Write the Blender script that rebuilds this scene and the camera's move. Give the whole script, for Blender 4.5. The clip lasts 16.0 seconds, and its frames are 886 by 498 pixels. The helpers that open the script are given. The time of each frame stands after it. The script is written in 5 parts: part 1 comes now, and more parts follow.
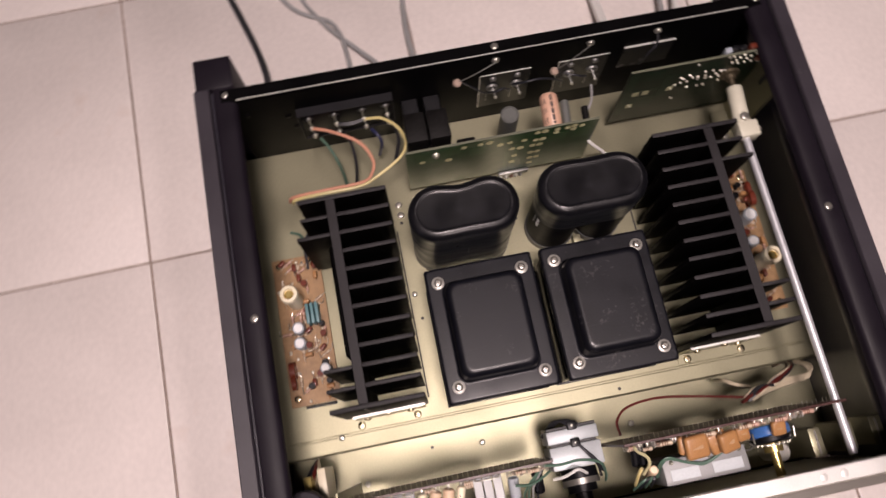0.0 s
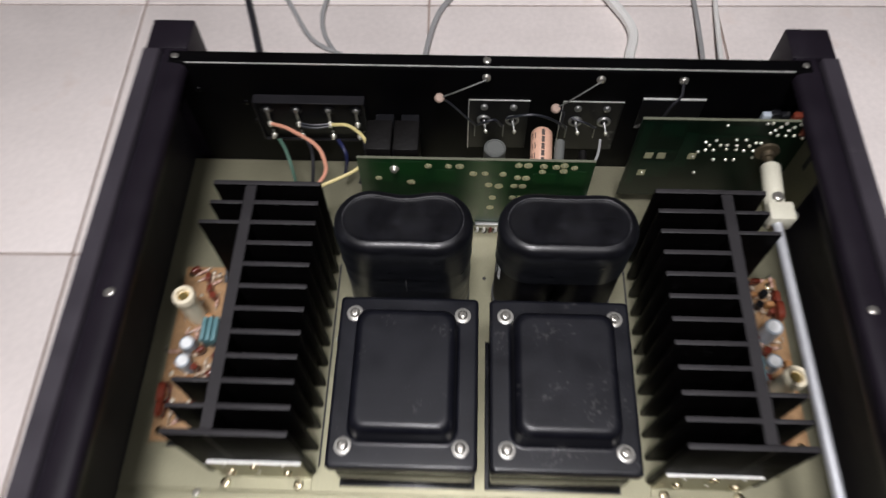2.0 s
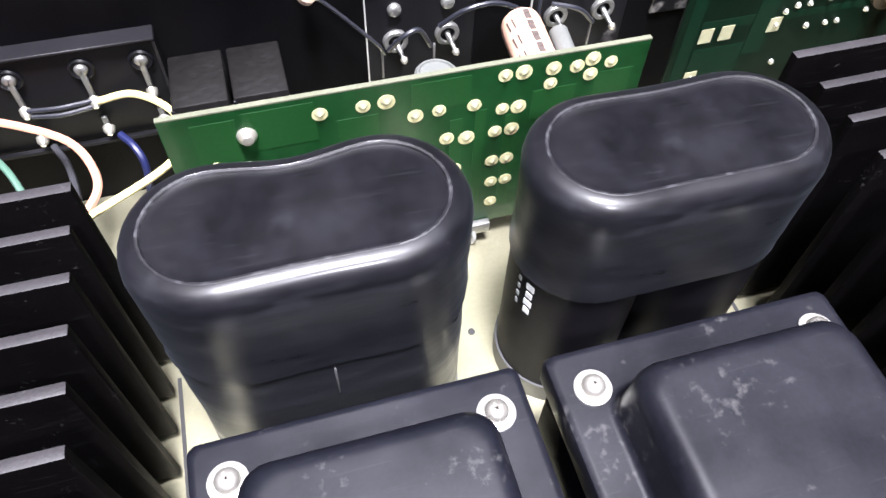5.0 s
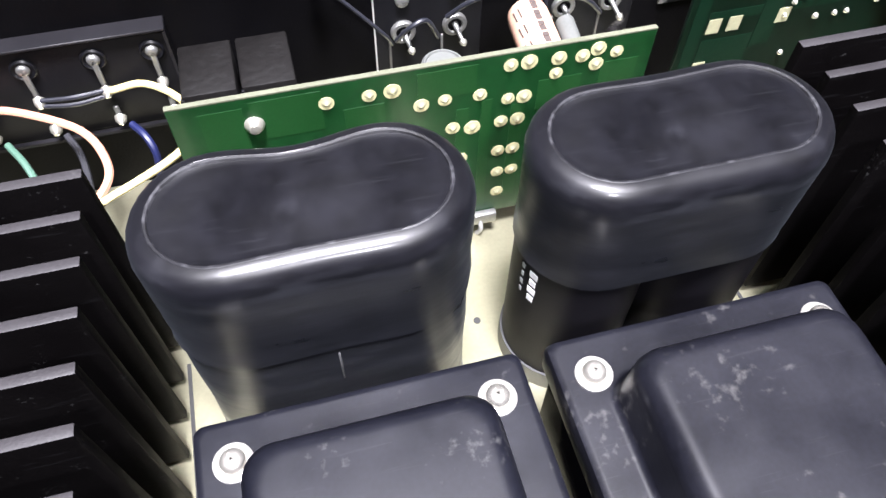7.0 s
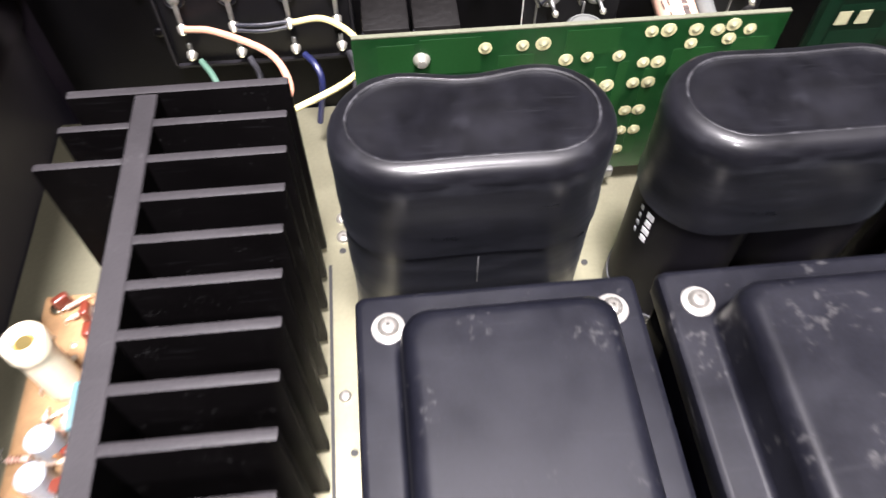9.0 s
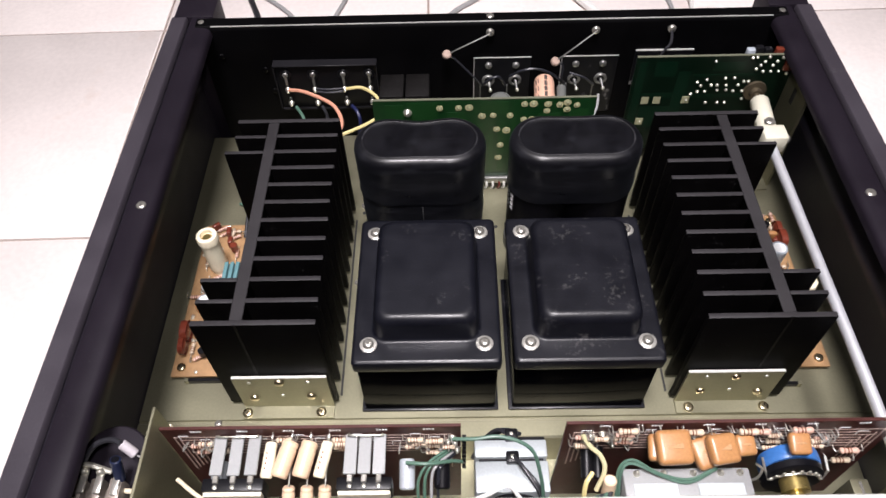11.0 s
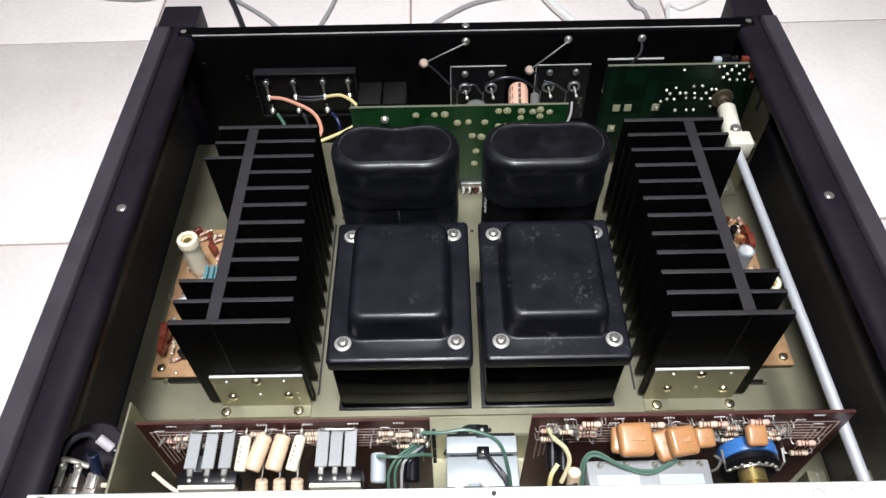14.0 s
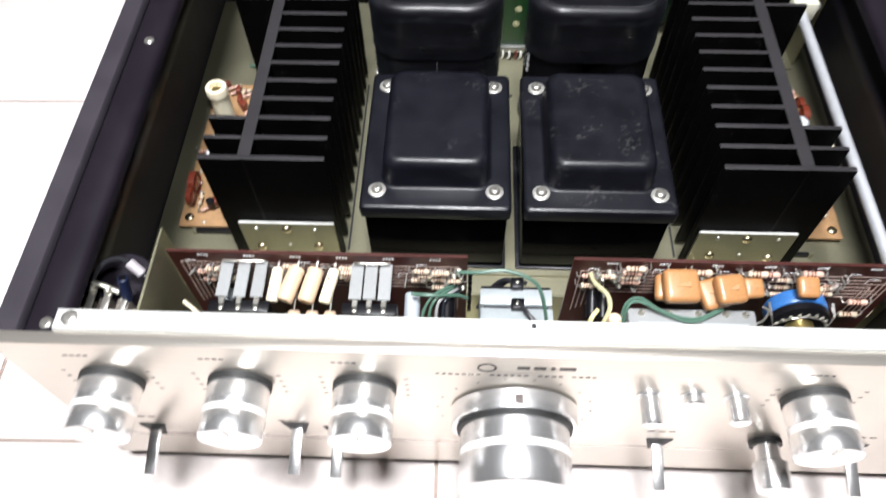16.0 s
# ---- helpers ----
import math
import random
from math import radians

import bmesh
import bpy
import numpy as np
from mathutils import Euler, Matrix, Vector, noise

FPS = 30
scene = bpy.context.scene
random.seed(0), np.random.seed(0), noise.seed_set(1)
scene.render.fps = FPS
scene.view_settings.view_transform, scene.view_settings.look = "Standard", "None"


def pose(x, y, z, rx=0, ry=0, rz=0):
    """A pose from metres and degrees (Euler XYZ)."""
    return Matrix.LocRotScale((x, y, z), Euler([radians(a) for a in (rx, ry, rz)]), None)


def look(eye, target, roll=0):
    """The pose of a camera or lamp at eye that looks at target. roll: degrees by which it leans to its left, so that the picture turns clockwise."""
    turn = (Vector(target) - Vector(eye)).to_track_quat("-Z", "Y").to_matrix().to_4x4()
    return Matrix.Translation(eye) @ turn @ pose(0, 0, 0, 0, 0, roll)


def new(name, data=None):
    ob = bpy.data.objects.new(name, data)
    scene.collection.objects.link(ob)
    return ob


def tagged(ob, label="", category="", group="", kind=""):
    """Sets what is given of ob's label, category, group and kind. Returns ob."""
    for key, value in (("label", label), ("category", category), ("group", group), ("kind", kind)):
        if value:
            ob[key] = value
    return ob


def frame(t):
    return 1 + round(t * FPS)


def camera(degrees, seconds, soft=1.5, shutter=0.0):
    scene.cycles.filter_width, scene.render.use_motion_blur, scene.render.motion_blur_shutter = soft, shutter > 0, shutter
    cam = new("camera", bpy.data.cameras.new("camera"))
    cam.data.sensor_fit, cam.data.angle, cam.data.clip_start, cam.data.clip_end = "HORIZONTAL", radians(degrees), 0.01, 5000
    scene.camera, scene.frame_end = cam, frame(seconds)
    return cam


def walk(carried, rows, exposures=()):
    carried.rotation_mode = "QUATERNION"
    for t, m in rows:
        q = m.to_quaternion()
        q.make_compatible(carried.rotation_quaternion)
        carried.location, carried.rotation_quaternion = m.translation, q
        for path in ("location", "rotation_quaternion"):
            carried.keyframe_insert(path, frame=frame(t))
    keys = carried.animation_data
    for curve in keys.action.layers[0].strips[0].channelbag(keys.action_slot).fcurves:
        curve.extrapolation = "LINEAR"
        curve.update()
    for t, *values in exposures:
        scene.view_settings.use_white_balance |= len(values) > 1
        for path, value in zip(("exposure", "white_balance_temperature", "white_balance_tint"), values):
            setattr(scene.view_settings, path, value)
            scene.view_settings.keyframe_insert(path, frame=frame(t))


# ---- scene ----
cam = camera(62.9, 16.0, shutter=0.5)
# seconds, stops, white balance
EXPOSURES = [(0, -1.15, 7250, 30), (1.5, -1.1, 6550, 22), (2.0, -0.95, 6300, 14), (2.5, 0.25, 5650, 14), (3.0, 1.25, 5800, 20), (3.5, 1.65, 5900, 19), (8.2, 1.65, 6150, 18), (9.2, 1.2, 6450, 21), (10.0, 0.0, 6550, 23), (12.3, -0.28, 6150, 11), (15.2, -0.28, 6050, 11), (16, 0.0, 6150, 10)]
PATH = [
    (0, (-0.0879, 0.0978, 0.6193), (0.0035, 0.6111, -1.3115), -1.25),
    (0.5, (-0.0781, 0.0633, 0.6239), (-0.0715, 0.6239, -1.2959), -1.90),
    (1, (-0.0392, 0.0111, 0.6354), (0.0513, 0.7079, -1.2371), 4.22),
    (1.5, (0.0121, 0.0233, 0.6059), (-0.0789, 0.7215, -1.2661), -3.94),
    (2, (-0.0137, 0.0451, 0.4914), (-0.0628, 1.0019, -1.2642), -1.29),
    (2.5, (-0.0371, 0.0866, 0.3394), (0.1398, 1.1394, -1.3518), 3.00),
    (3, (-0.0687, 0.1221, 0.2930), (0.2100, 1.1924, -1.3734), 3.53),
    (3.5, (-0.0586, 0.1397, 0.2767), (0.2667, 1.2372, -1.3634), 3.00),
    (4, (-0.0463, 0.1459, 0.2733), (0.2934, 1.2583, -1.3537), 2.12),
    (4.5, (-0.0476, 0.1472, 0.2726), (0.3194, 1.2676, -1.3430), 2.94),
    (5, (-0.0453, 0.1471, 0.2716), (0.3095, 1.2676, -1.3466), 2.25),
    (7.5, (-0.0436, 0.1434, 0.2727), (0.2701, 1.2578, -1.3582), 1.10),
    (8, (-0.0468, 0.1425, 0.2735), (0.2432, 1.2575, -1.3614), 0.98),
    (8.5, (-0.0575, 0.1353, 0.2731), (0.1175, 1.2793, -1.3580), -0.23),
    (9, (-0.0674, 0.1155, 0.2870), (0.0477, 1.2334, -1.3675), 0.17),
    (9.5, (-0.0574, 0.0524, 0.3576), (-0.0392, 1.1539, -1.3116), -2.97),
    (10, (-0.0454, -0.0151, 0.4238), (-0.0838, 1.1364, -1.2110), -2.57),
    (12.5, (-0.0155, -0.0692, 0.4516), (-0.0223, 1.1686, -1.1193), -0.97),
    (13, (-0.0156, -0.0693, 0.4523), (-0.0171, 1.1737, -1.1145), -1.01),
    (13.5, (-0.0156, -0.0694, 0.4524), (-0.0242, 1.1742, -1.1140), -1.32),
    (14, (-0.0165, -0.0689, 0.4503), (-0.0238, 1.1735, -1.1171), -1.28),
    (14.5, (-0.0162, -0.0690, 0.4506), (-0.0266, 1.1769, -1.1138), -1.44),
    (15, (-0.0184, -0.0703, 0.4482), (-0.0327, 1.1627, -1.1264), -1.51),
    (15.5, (-0.0198, -0.0844, 0.4328), (-0.0455, 1.0800, -1.1931), -1.71),
    (16, (-0.0273, -0.0926, 0.4147), (-0.0825, 0.9793, -1.2728), -1.17),
]
walk(cam, [(t, look(eye, target, roll)) for t, eye, target, roll in PATH], EXPOSURES)

# ---- light ----
world = bpy.data.worlds.new("room_air")
scene.world = world
world.use_nodes = True
world.node_tree.nodes["Background"].inputs[0].default_value = (0.9, 0.95, 1.0, 1)
world.node_tree.nodes["Background"].inputs[1].default_value = 0.0


def ceiling_lamp(eye, target, power, size, colour):
    data = bpy.data.lights.new("ceiling_lamp", "AREA")
    data.shape, data.size, data.energy, data.color = "DISK", size, power, colour
    data.spread = radians(80)
    ob = new("ceiling_lamp", data)
    ob.matrix_world = look(eye, target)
    return ob


ceiling_lamp((-0.05, -0.20, 2.25), (0.0, 0.2, 0.1), 20, 0.50, (1.0, 0.98, 0.96))
# fixed stand-in for the phone torch, added over the front of the open case
torch = bpy.data.lights.new("phone_torch", "POINT")
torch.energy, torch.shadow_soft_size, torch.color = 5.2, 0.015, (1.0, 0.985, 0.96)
new("phone_torch", torch).location = (-0.02, -0.06, 0.52)


# ---- materials ----
def material(name, colour, rough=0.5, metal=0.0, vary=0.25, grain=900.0, blotch=40.0, bump=0.05, coat=0.0, coat_rough=0.03,
             fleck=0.0, fleck_colour=(0.5, 0.48, 0.45), fleck_scale=180.0, stretch=(1, 1, 1), rough_vary=0.15, spec=0.5,
             random_tone=0.0, scratch=0.0, scratch_colour=(0.05, 0.05, 0.055)):
    """Principled surface with grain and blotches at two scales, and optional dust flecks of their own shape."""
    m = bpy.data.materials.new(name)
    m.use_nodes = True
    nt = m.node_tree
    n, l = nt.nodes, nt.links
    p = n["Principled BSDF"]
    tc = n.new("ShaderNodeTexCoord")
    mp = n.new("ShaderNodeMapping")
    mp.inputs["Scale"].default_value = stretch
    l.new(tc.outputs["Object"], mp.inputs["Vector"])

    def noise_tex(scale, detail=4.0):
        t = n.new("ShaderNodeTexNoise")
        t.inputs["Scale"].default_value, t.inputs["Detail"].default_value = scale, detail
        l.new(mp.outputs["Vector"], t.inputs["Vector"])
        return t

    fine, broad = noise_tex(grain), noise_tex(blotch, 6.0)
    add = n.new("ShaderNodeMath")
    add.operation = "ADD"
    l.new(fine.outputs["Fac"], add.inputs[0])
    l.new(broad.outputs["Fac"], add.inputs[1])
    ramp = n.new("ShaderNodeMapRange")
    ramp.inputs["From Min"].default_value, ramp.inputs["From Max"].default_value = 0.6, 1.4
    ramp.inputs["To Min"].default_value, ramp.inputs["To Max"].default_value = 1 - vary, 1 + vary
    l.new(add.outputs[0], ramp.inputs["Value"])
    tone = ramp.outputs["Result"]
    if random_tone:
        info = n.new("ShaderNodeObjectInfo")
        rr = n.new("ShaderNodeMapRange")
        rr.inputs["To Min"].default_value, rr.inputs["To Max"].default_value = 1 - random_tone, 1 + random_tone
        l.new(info.outputs["Random"], rr.inputs["Value"])
        mu = n.new("ShaderNodeMath")
        mu.operation = "MULTIPLY"
        l.new(tone, mu.inputs[0])
        l.new(rr.outputs["Result"], mu.inputs[1])
        tone = mu.outputs[0]
    sc = n.new("ShaderNodeVectorMath")
    sc.operation = "SCALE"
    sc.inputs[0].default_value = colour
    l.new(tone, sc.inputs["Scale"])
    col = sc.outputs["Vector"]
    if fleck:
        a, b = noise_tex(fleck_scale, 3.0), noise_tex(fleck_scale * 0.16, 2.0)
        mul = n.new("ShaderNodeMath")
        mul.operation = "MULTIPLY"
        l.new(a.outputs["Fac"], mul.inputs[0])
        l.new(b.outputs["Fac"], mul.inputs[1])
        th = n.new("ShaderNodeMapRange")
        th.inputs["From Min"].default_value, th.inputs["From Max"].default_value = 0.40 - 0.1 * fleck, 0.53 - 0.1 * fleck
        l.new(mul.outputs[0], th.inputs["Value"])
        damp = n.new("ShaderNodeMath")
        damp.operation = "MULTIPLY"
        damp.inputs[1].default_value = 0.40
        l.new(th.outputs["Result"], damp.inputs[0])
        mix = n.new("ShaderNodeMix")
        mix.data_type = "RGBA"
        l.new(damp.outputs[0], mix.inputs["Factor"])
        l.new(col, mix.inputs["A"])
        mix.inputs["B"].default_value = (*fleck_colour, 1)
        col = mix.outputs["Result"]
    if scratch:
        # fine handling marks: two sets of stretched noise, cut to thin streaks
        for turn, seed in ((0.5, 0.0), (-0.9, 3.7)):
            sm = n.new("ShaderNodeMapping")
            sm.inputs["Rotation"].default_value = (0.3 * turn, 0.2, turn)
            sm.inputs["Location"].default_value = (seed, seed, seed)
            sm.inputs["Scale"].default_value = (60, 900, 700)
            l.new(tc.outputs["Object"], sm.inputs["Vector"])
            st = n.new("ShaderNodeTexNoise")
            st.inputs["Scale"].default_value, st.inputs["Detail"].default_value = 1.0, 2.0
            l.new(sm.outputs["Vector"], st.inputs["Vector"])
            cut = n.new("ShaderNodeMapRange")
            cut.inputs["From Min"].default_value, cut.inputs["From Max"].default_value = 0.66, 0.80
            cut.inputs["To Max"].default_value = scratch
            l.new(st.outputs["Fac"], cut.inputs["Value"])
            mx = n.new("ShaderNodeMix")
            mx.data_type = "RGBA"
            l.new(cut.outputs["Result"], mx.inputs["Factor"])
            l.new(col, mx.inputs["A"])
            mx.inputs["B"].default_value = (*scratch_colour, 1)
            col = mx.outputs["Result"]
    l.new(col, p.inputs["Base Color"])
    ro = n.new("ShaderNodeMapRange")
    ro.inputs["From Min"].default_value, ro.inputs["From Max"].default_value = 0.3, 0.7
    ro.inputs["To Min"].default_value = max(rough * (1 - rough_vary), 0.02)
    ro.inputs["To Max"].default_value = min(rough * (1 + rough_vary), 1)
    l.new(broad.outputs["Fac"], ro.inputs["Value"])
    l.new(ro.outputs["Result"], p.inputs["Roughness"])
    p.inputs["Metallic"].default_value = metal
    p.inputs["Coat Weight"].default_value = coat
    p.inputs["Coat Roughness"].default_value = coat_rough
    p.inputs["Specular IOR Level"].default_value = spec
    if bump:
        bp = n.new("ShaderNodeBump")
        bp.inputs["Strength"].default_value, bp.inputs["Distance"].default_value = bump, 0.001
        l.new(fine.outputs["Fac"], bp.inputs["Height"])
        l.new(bp.outputs["Normal"], p.inputs["Normal"])
    return m


CASE_GREY = material("case_satin_grey", (0.034, 0.029, 0.037), 0.45, vary=0.22, bump=0.08, grain=1400, spec=0.5, scratch=0.15, fleck=0.12, fleck_colour=(0.09, 0.09, 0.09), fleck_scale=600)
CASE_BLACK = material("case_black", (0.0105, 0.0080, 0.0122), 0.45, vary=0.3, bump=0.06, grain=1400, spec=0.16, fleck=0.03, fleck_colour=(0.03, 0.03, 0.03), fleck_scale=600)
WALL_GREY = material("wall_blue_grey", (0.027, 0.0245, 0.034), 0.38, vary=0.25, bump=0.04, grain=1200, blotch=30, spec=0.35)
REAR_BLACK = material("rear_black", (0.0012, 0.0011, 0.0014), 0.45, vary=0.3, bump=0.08, spec=0.08)
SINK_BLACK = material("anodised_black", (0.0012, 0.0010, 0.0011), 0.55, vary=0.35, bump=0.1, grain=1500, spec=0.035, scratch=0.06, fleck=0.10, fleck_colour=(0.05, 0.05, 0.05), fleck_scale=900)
# upper fin ends: overhead light put into a paler colour, plus flecks and scratches
SINK_LIT = material("anodised_lit_top", (0.024, 0.0222, 0.024), 0.55, vary=0.3, bump=0.1, grain=1500, spec=0.2, scratch=0.2, fleck=0.2, fleck_colour=(0.08, 0.08, 0.08), fleck_scale=900)
BELL_BLACK = material("bell_black", (0.0044, 0.0047, 0.0078), 0.43, vary=0.35, blotch=70, bump=0.02, spec=0.26, coat=0.16, coat_rough=0.2, scratch=0.14, fleck=0.22, fleck_colour=(0.07, 0.07, 0.07), fleck_scale=520)
BELL_DUSTY = material("bell_black_dusty", (0.0046, 0.0048, 0.0076), 0.43, vary=0.45, blotch=60, bump=0.02, spec=0.26, coat=0.16, coat_rough=0.2, scratch=0.16, fleck=0.60, fleck_colour=(0.085, 0.083, 0.082), fleck_scale=420)
SLEEVE = material("sleeve_black", (0.0039, 0.0039, 0.0054), 0.40, vary=0.75, bump=0.05, grain=210, blotch=55, stretch=(0.6, 0.6, 2.2), rough_vary=0.35, spec=0.26, coat=0.15, coat_rough=0.16, scratch=0.2, scratch_colour=(0.03, 0.031, 0.036), fleck=0.75, fleck_colour=(0.022, 0.023, 0.028), fleck_scale=110)
SLEEVE.node_tree.nodes["Principled BSDF"].inputs["Sheen Weight"].default_value = 0.012
SLEEVE.node_tree.nodes["Principled BSDF"].inputs["Sheen Tint"].default_value = (0.75, 0.85, 1.0, 1)
SCUFF = material("scuffed_rim", (0.006, 0.006, 0.008), 0.5, vary=0.9, grain=420, blotch=60, bump=0.1, fleck=1.0, fleck_colour=(0.07, 0.07, 0.076), fleck_scale=420)
CAN_BLACK = material("can_black", (0.0046, 0.0043, 0.0056), 0.5, spec=0.07, vary=0.2, bump=0.02)
ZINC = material("plated_steel", (0.285, 0.272, 0.185), 0.44, 0.80, vary=0.10, grain=700, blotch=25, bump=0.04, fleck=0.15, fleck_colour=(0.3, 0.27, 0.2))
STEEL = material("bright_steel", (0.56, 0.54, 0.49), 0.30, 0.85, vary=0.15, bump=0.04)
ALU = material("brushed_aluminium", (0.74, 0.685, 0.615), 0.30, 0.85, vary=0.05, grain=1200, bump=0.14, stretch=(0.03, 1, 1))
ALU_TURNED = material("turned_aluminium", (0.84, 0.84, 0.84), 0.25, 0.9, vary=0.06, bump=0.02, stretch=(1, 0.05, 1))
SATIN_BAND = material("satin_knob_band", (0.84, 0.83, 0.80), 0.5, 0.2, vary=0.05)
ALU_EDGE = material("satin_aluminium", (0.72, 0.72, 0.69), 0.45, 0.6, vary=0.08, grain=900, bump=0.05)
ROD = material("grey_rod", (0.60, 0.61, 0.64), 0.40, 0.5, vary=0.15, stretch=(1, 0.2, 1))
GREEN = material("green_board", (0.0045, 0.0335, 0.0082), 0.34, vary=0.3, grain=300, blotch=90, bump=0.04, coat=0.2)
GREEN_TRACK = material("green_track", (0.0074, 0.042, 0.0100), 0.32, vary=0.2, bump=0.03)
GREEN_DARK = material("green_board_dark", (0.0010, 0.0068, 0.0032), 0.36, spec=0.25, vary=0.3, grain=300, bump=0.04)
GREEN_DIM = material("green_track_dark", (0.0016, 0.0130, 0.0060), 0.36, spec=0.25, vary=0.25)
BOARD_EDGE = material("board_edge", (0.105, 0.110, 0.075), 0.6, vary=0.25)
BROWN = material("brown_board", (0.052, 0.0135, 0.0105), 0.42, vary=0.3, grain=400, bump=0.04)
BROWN_TRACK = material("brown_track", (0.46, 0.35, 0.30), 0.45, vary=0.2)
PHENOLIC = material("tan_board", (0.30, 0.175, 0.082), 0.5, vary=0.3, grain=300, bump=0.05)
SOLDER = material("solder", (0.62, 0.60, 0.52), 0.30, 0.8, vary=0.15, grain=600, bump=0.1)
PAD = material("solder_pad", (0.48, 0.45, 0.25), 0.35, 0.1, vary=0.2, grain=500)
JOINT = material("dull_solder", (0.42, 0.41, 0.26), 0.34, 0.25, vary=0.15, grain=600, bump=0.1)
NYLON = material("white_nylon", (0.60, 0.58, 0.47), 0.42, vary=0.08, bump=0.04)
BAKELITE = material("black_plastic", (0.0042, 0.0042, 0.0056), 0.38, vary=0.25, bump=0.05, spec=0.28, fleck=0.2)
GREY_PLASTIC = material("grey_plastic", (0.0052, 0.0047, 0.0046), 0.55, vary=0.5, bump=0.3, grain=420, spec=0.15, fleck=0.5, fleck_colour=(0.02, 0.02, 0.02), fleck_scale=300)
CREAM = material("cream_sleeve", (0.62, 0.45, 0.31), 0.42, vary=0.14, bump=0.04)
CREAM_PALE = material("cream_plastic", (0.78, 0.70, 0.52), 0.42, vary=0.10, bump=0.03)
ORANGE = material("orange_dip", (0.36, 0.175, 0.068), 0.34, vary=0.18, bump=0.06, coat=0.15)
SALMON = material("salmon_sleeve", (0.62, 0.37, 0.265), 0.40, vary=0.12, bump=0.03)
GREY_SLEEVE = material("grey_sleeve", (0.36, 0.40, 0.44), 0.38, vary=0.15, bump=0.03)
GREY_DULL = material("dull_grey_sleeve", (0.11, 0.115, 0.108), 0.42, vary=0.15, bump=0.03)
BLUE_SLEEVE = material("blue_grey_sleeve", (0.36, 0.39, 0.42), 0.38, vary=0.15)
BLUE = material("blue_ring", (0.035, 0.13, 0.36), 0.35, vary=0.2, bump=0.05)
RED_BROWN = material("red_brown_dip", (0.13, 0.026, 0.014), 0.28, vary=0.2, coat=0.3)
RESISTOR = material("resistor_tan", (0.52, 0.42, 0.31), 0.45, vary=0.15)
RESISTOR_PINK = material("resistor_pink", (0.52, 0.33, 0.26), 0.45, vary=0.15)
BAND = material("resistor_band", (0.14, 0.05, 0.025), 0.45)
PRINT_WHITE = material("white_print", (0.75, 0.76, 0.76), 0.5, vary=0.1)
PRINT_DARK = material("dark_print", (0.07, 0.055, 0.05), 0.5, vary=0.1)
TEAL = material("teal_block", (0.09, 0.20, 0.22), 0.45, vary=0.2)
GOLD = material("yellow_brass", (0.62, 0.48, 0.18), 0.30, 0.9, vary=0.15)
BRASSY = material("yellow_plated_screw", (0.60, 0.52, 0.36), 0.28, 1.0, vary=0.2, bump=0.05)
BRONZE = material("dull_bronze", (0.13, 0.105, 0.07), 0.42, 0.7, vary=0.2)
WASHER = material("washer_steel", (0.38, 0.37, 0.34), 0.40, 0.5, vary=0.2)
GANG = material("pale_zinc_gang", (0.42, 0.455, 0.47), 0.5, 0.3, vary=0.12)
DULL_STEEL = material("dull_steel", (0.26, 0.26, 0.25), 0.45, 0.8, vary=0.2, bump=0.05)
CERAMIC = material("tan_ceramic", (0.36, 0.26, 0.21), 0.55, vary=0.15)
DARK_GREY = material("dark_grey_sleeve", (0.05, 0.05, 0.052), 0.45, vary=0.2)
CAP_TOP = material("pale_cap_end", (0.36, 0.38, 0.40), 0.4, 0.3, vary=0.15)
BLOCK_BLACK = material("moulded_block", (0.0040, 0.0038, 0.0047), 0.5, vary=0.3, bump=0.06, spec=0.15)
RIM_GREY = material("moulded_rim", (0.0078, 0.0074, 0.0090), 0.5, vary=0.25, bump=0.05, spec=0.2)
RUBBER = material("black_rubber", (0.015, 0.015, 0.015), 0.6, vary=0.2)
PAPER = material("cream_paper_edge", (0.62, 0.58, 0.46), 0.6, vary=0.12)
WIRE = {
    "cream": material("wire_cream", (0.58, 0.49, 0.22), 0.42, vary=0.08),
    "pink": material("wire_salmon", (0.58, 0.27, 0.18), 0.42, vary=0.08),
    "green": material("wire_green", (0.065, 0.13, 0.095), 0.42, vary=0.12),
    "blue": material("wire_blue", (0.007, 0.010, 0.050), 0.42, vary=0.12),
    "grey": material("wire_grey", (0.30, 0.30, 0.30), 0.45, vary=0.12),
    "black": material("wire_black", (0.02, 0.02, 0.024), 0.42, vary=0.12),
    "slate": material("wire_slate", (0.013, 0.014, 0.020), 0.42, vary=0.12),
    "white": material("wire_white", (0.72, 0.71, 0.68), 0.45, vary=0.06),
    "ivory": material("wire_ivory", (0.60, 0.52, 0.38), 0.42, vary=0.1),
    "red": material("wire_dark_red", (0.12, 0.018, 0.014), 0.42, vary=0.12),
    "yellow": material("wire_yellow", (0.50, 0.46, 0.27), 0.42, vary=0.1),
}
TILE = material("floor_tile", (0.74, 0.675, 0.645), 0.55, spec=0.3, vary=0.085, grain=200, blotch=14, bump=0.03, random_tone=0.02, rough_vary=0.2, fleck=0.35, fleck_colour=(0.60, 0.47, 0.40), fleck_scale=30)
GROUT = material("tile_grout", (0.30, 0.24, 0.21), 0.8, vary=0.3, grain=500, blotch=12, bump=0.2)
PAINT = material("wall_paint", (0.20, 0.195, 0.19), 0.8, vary=0.04, grain=120, blotch=3, bump=0.05)

# ---- builders ----
ORIGIN = {}


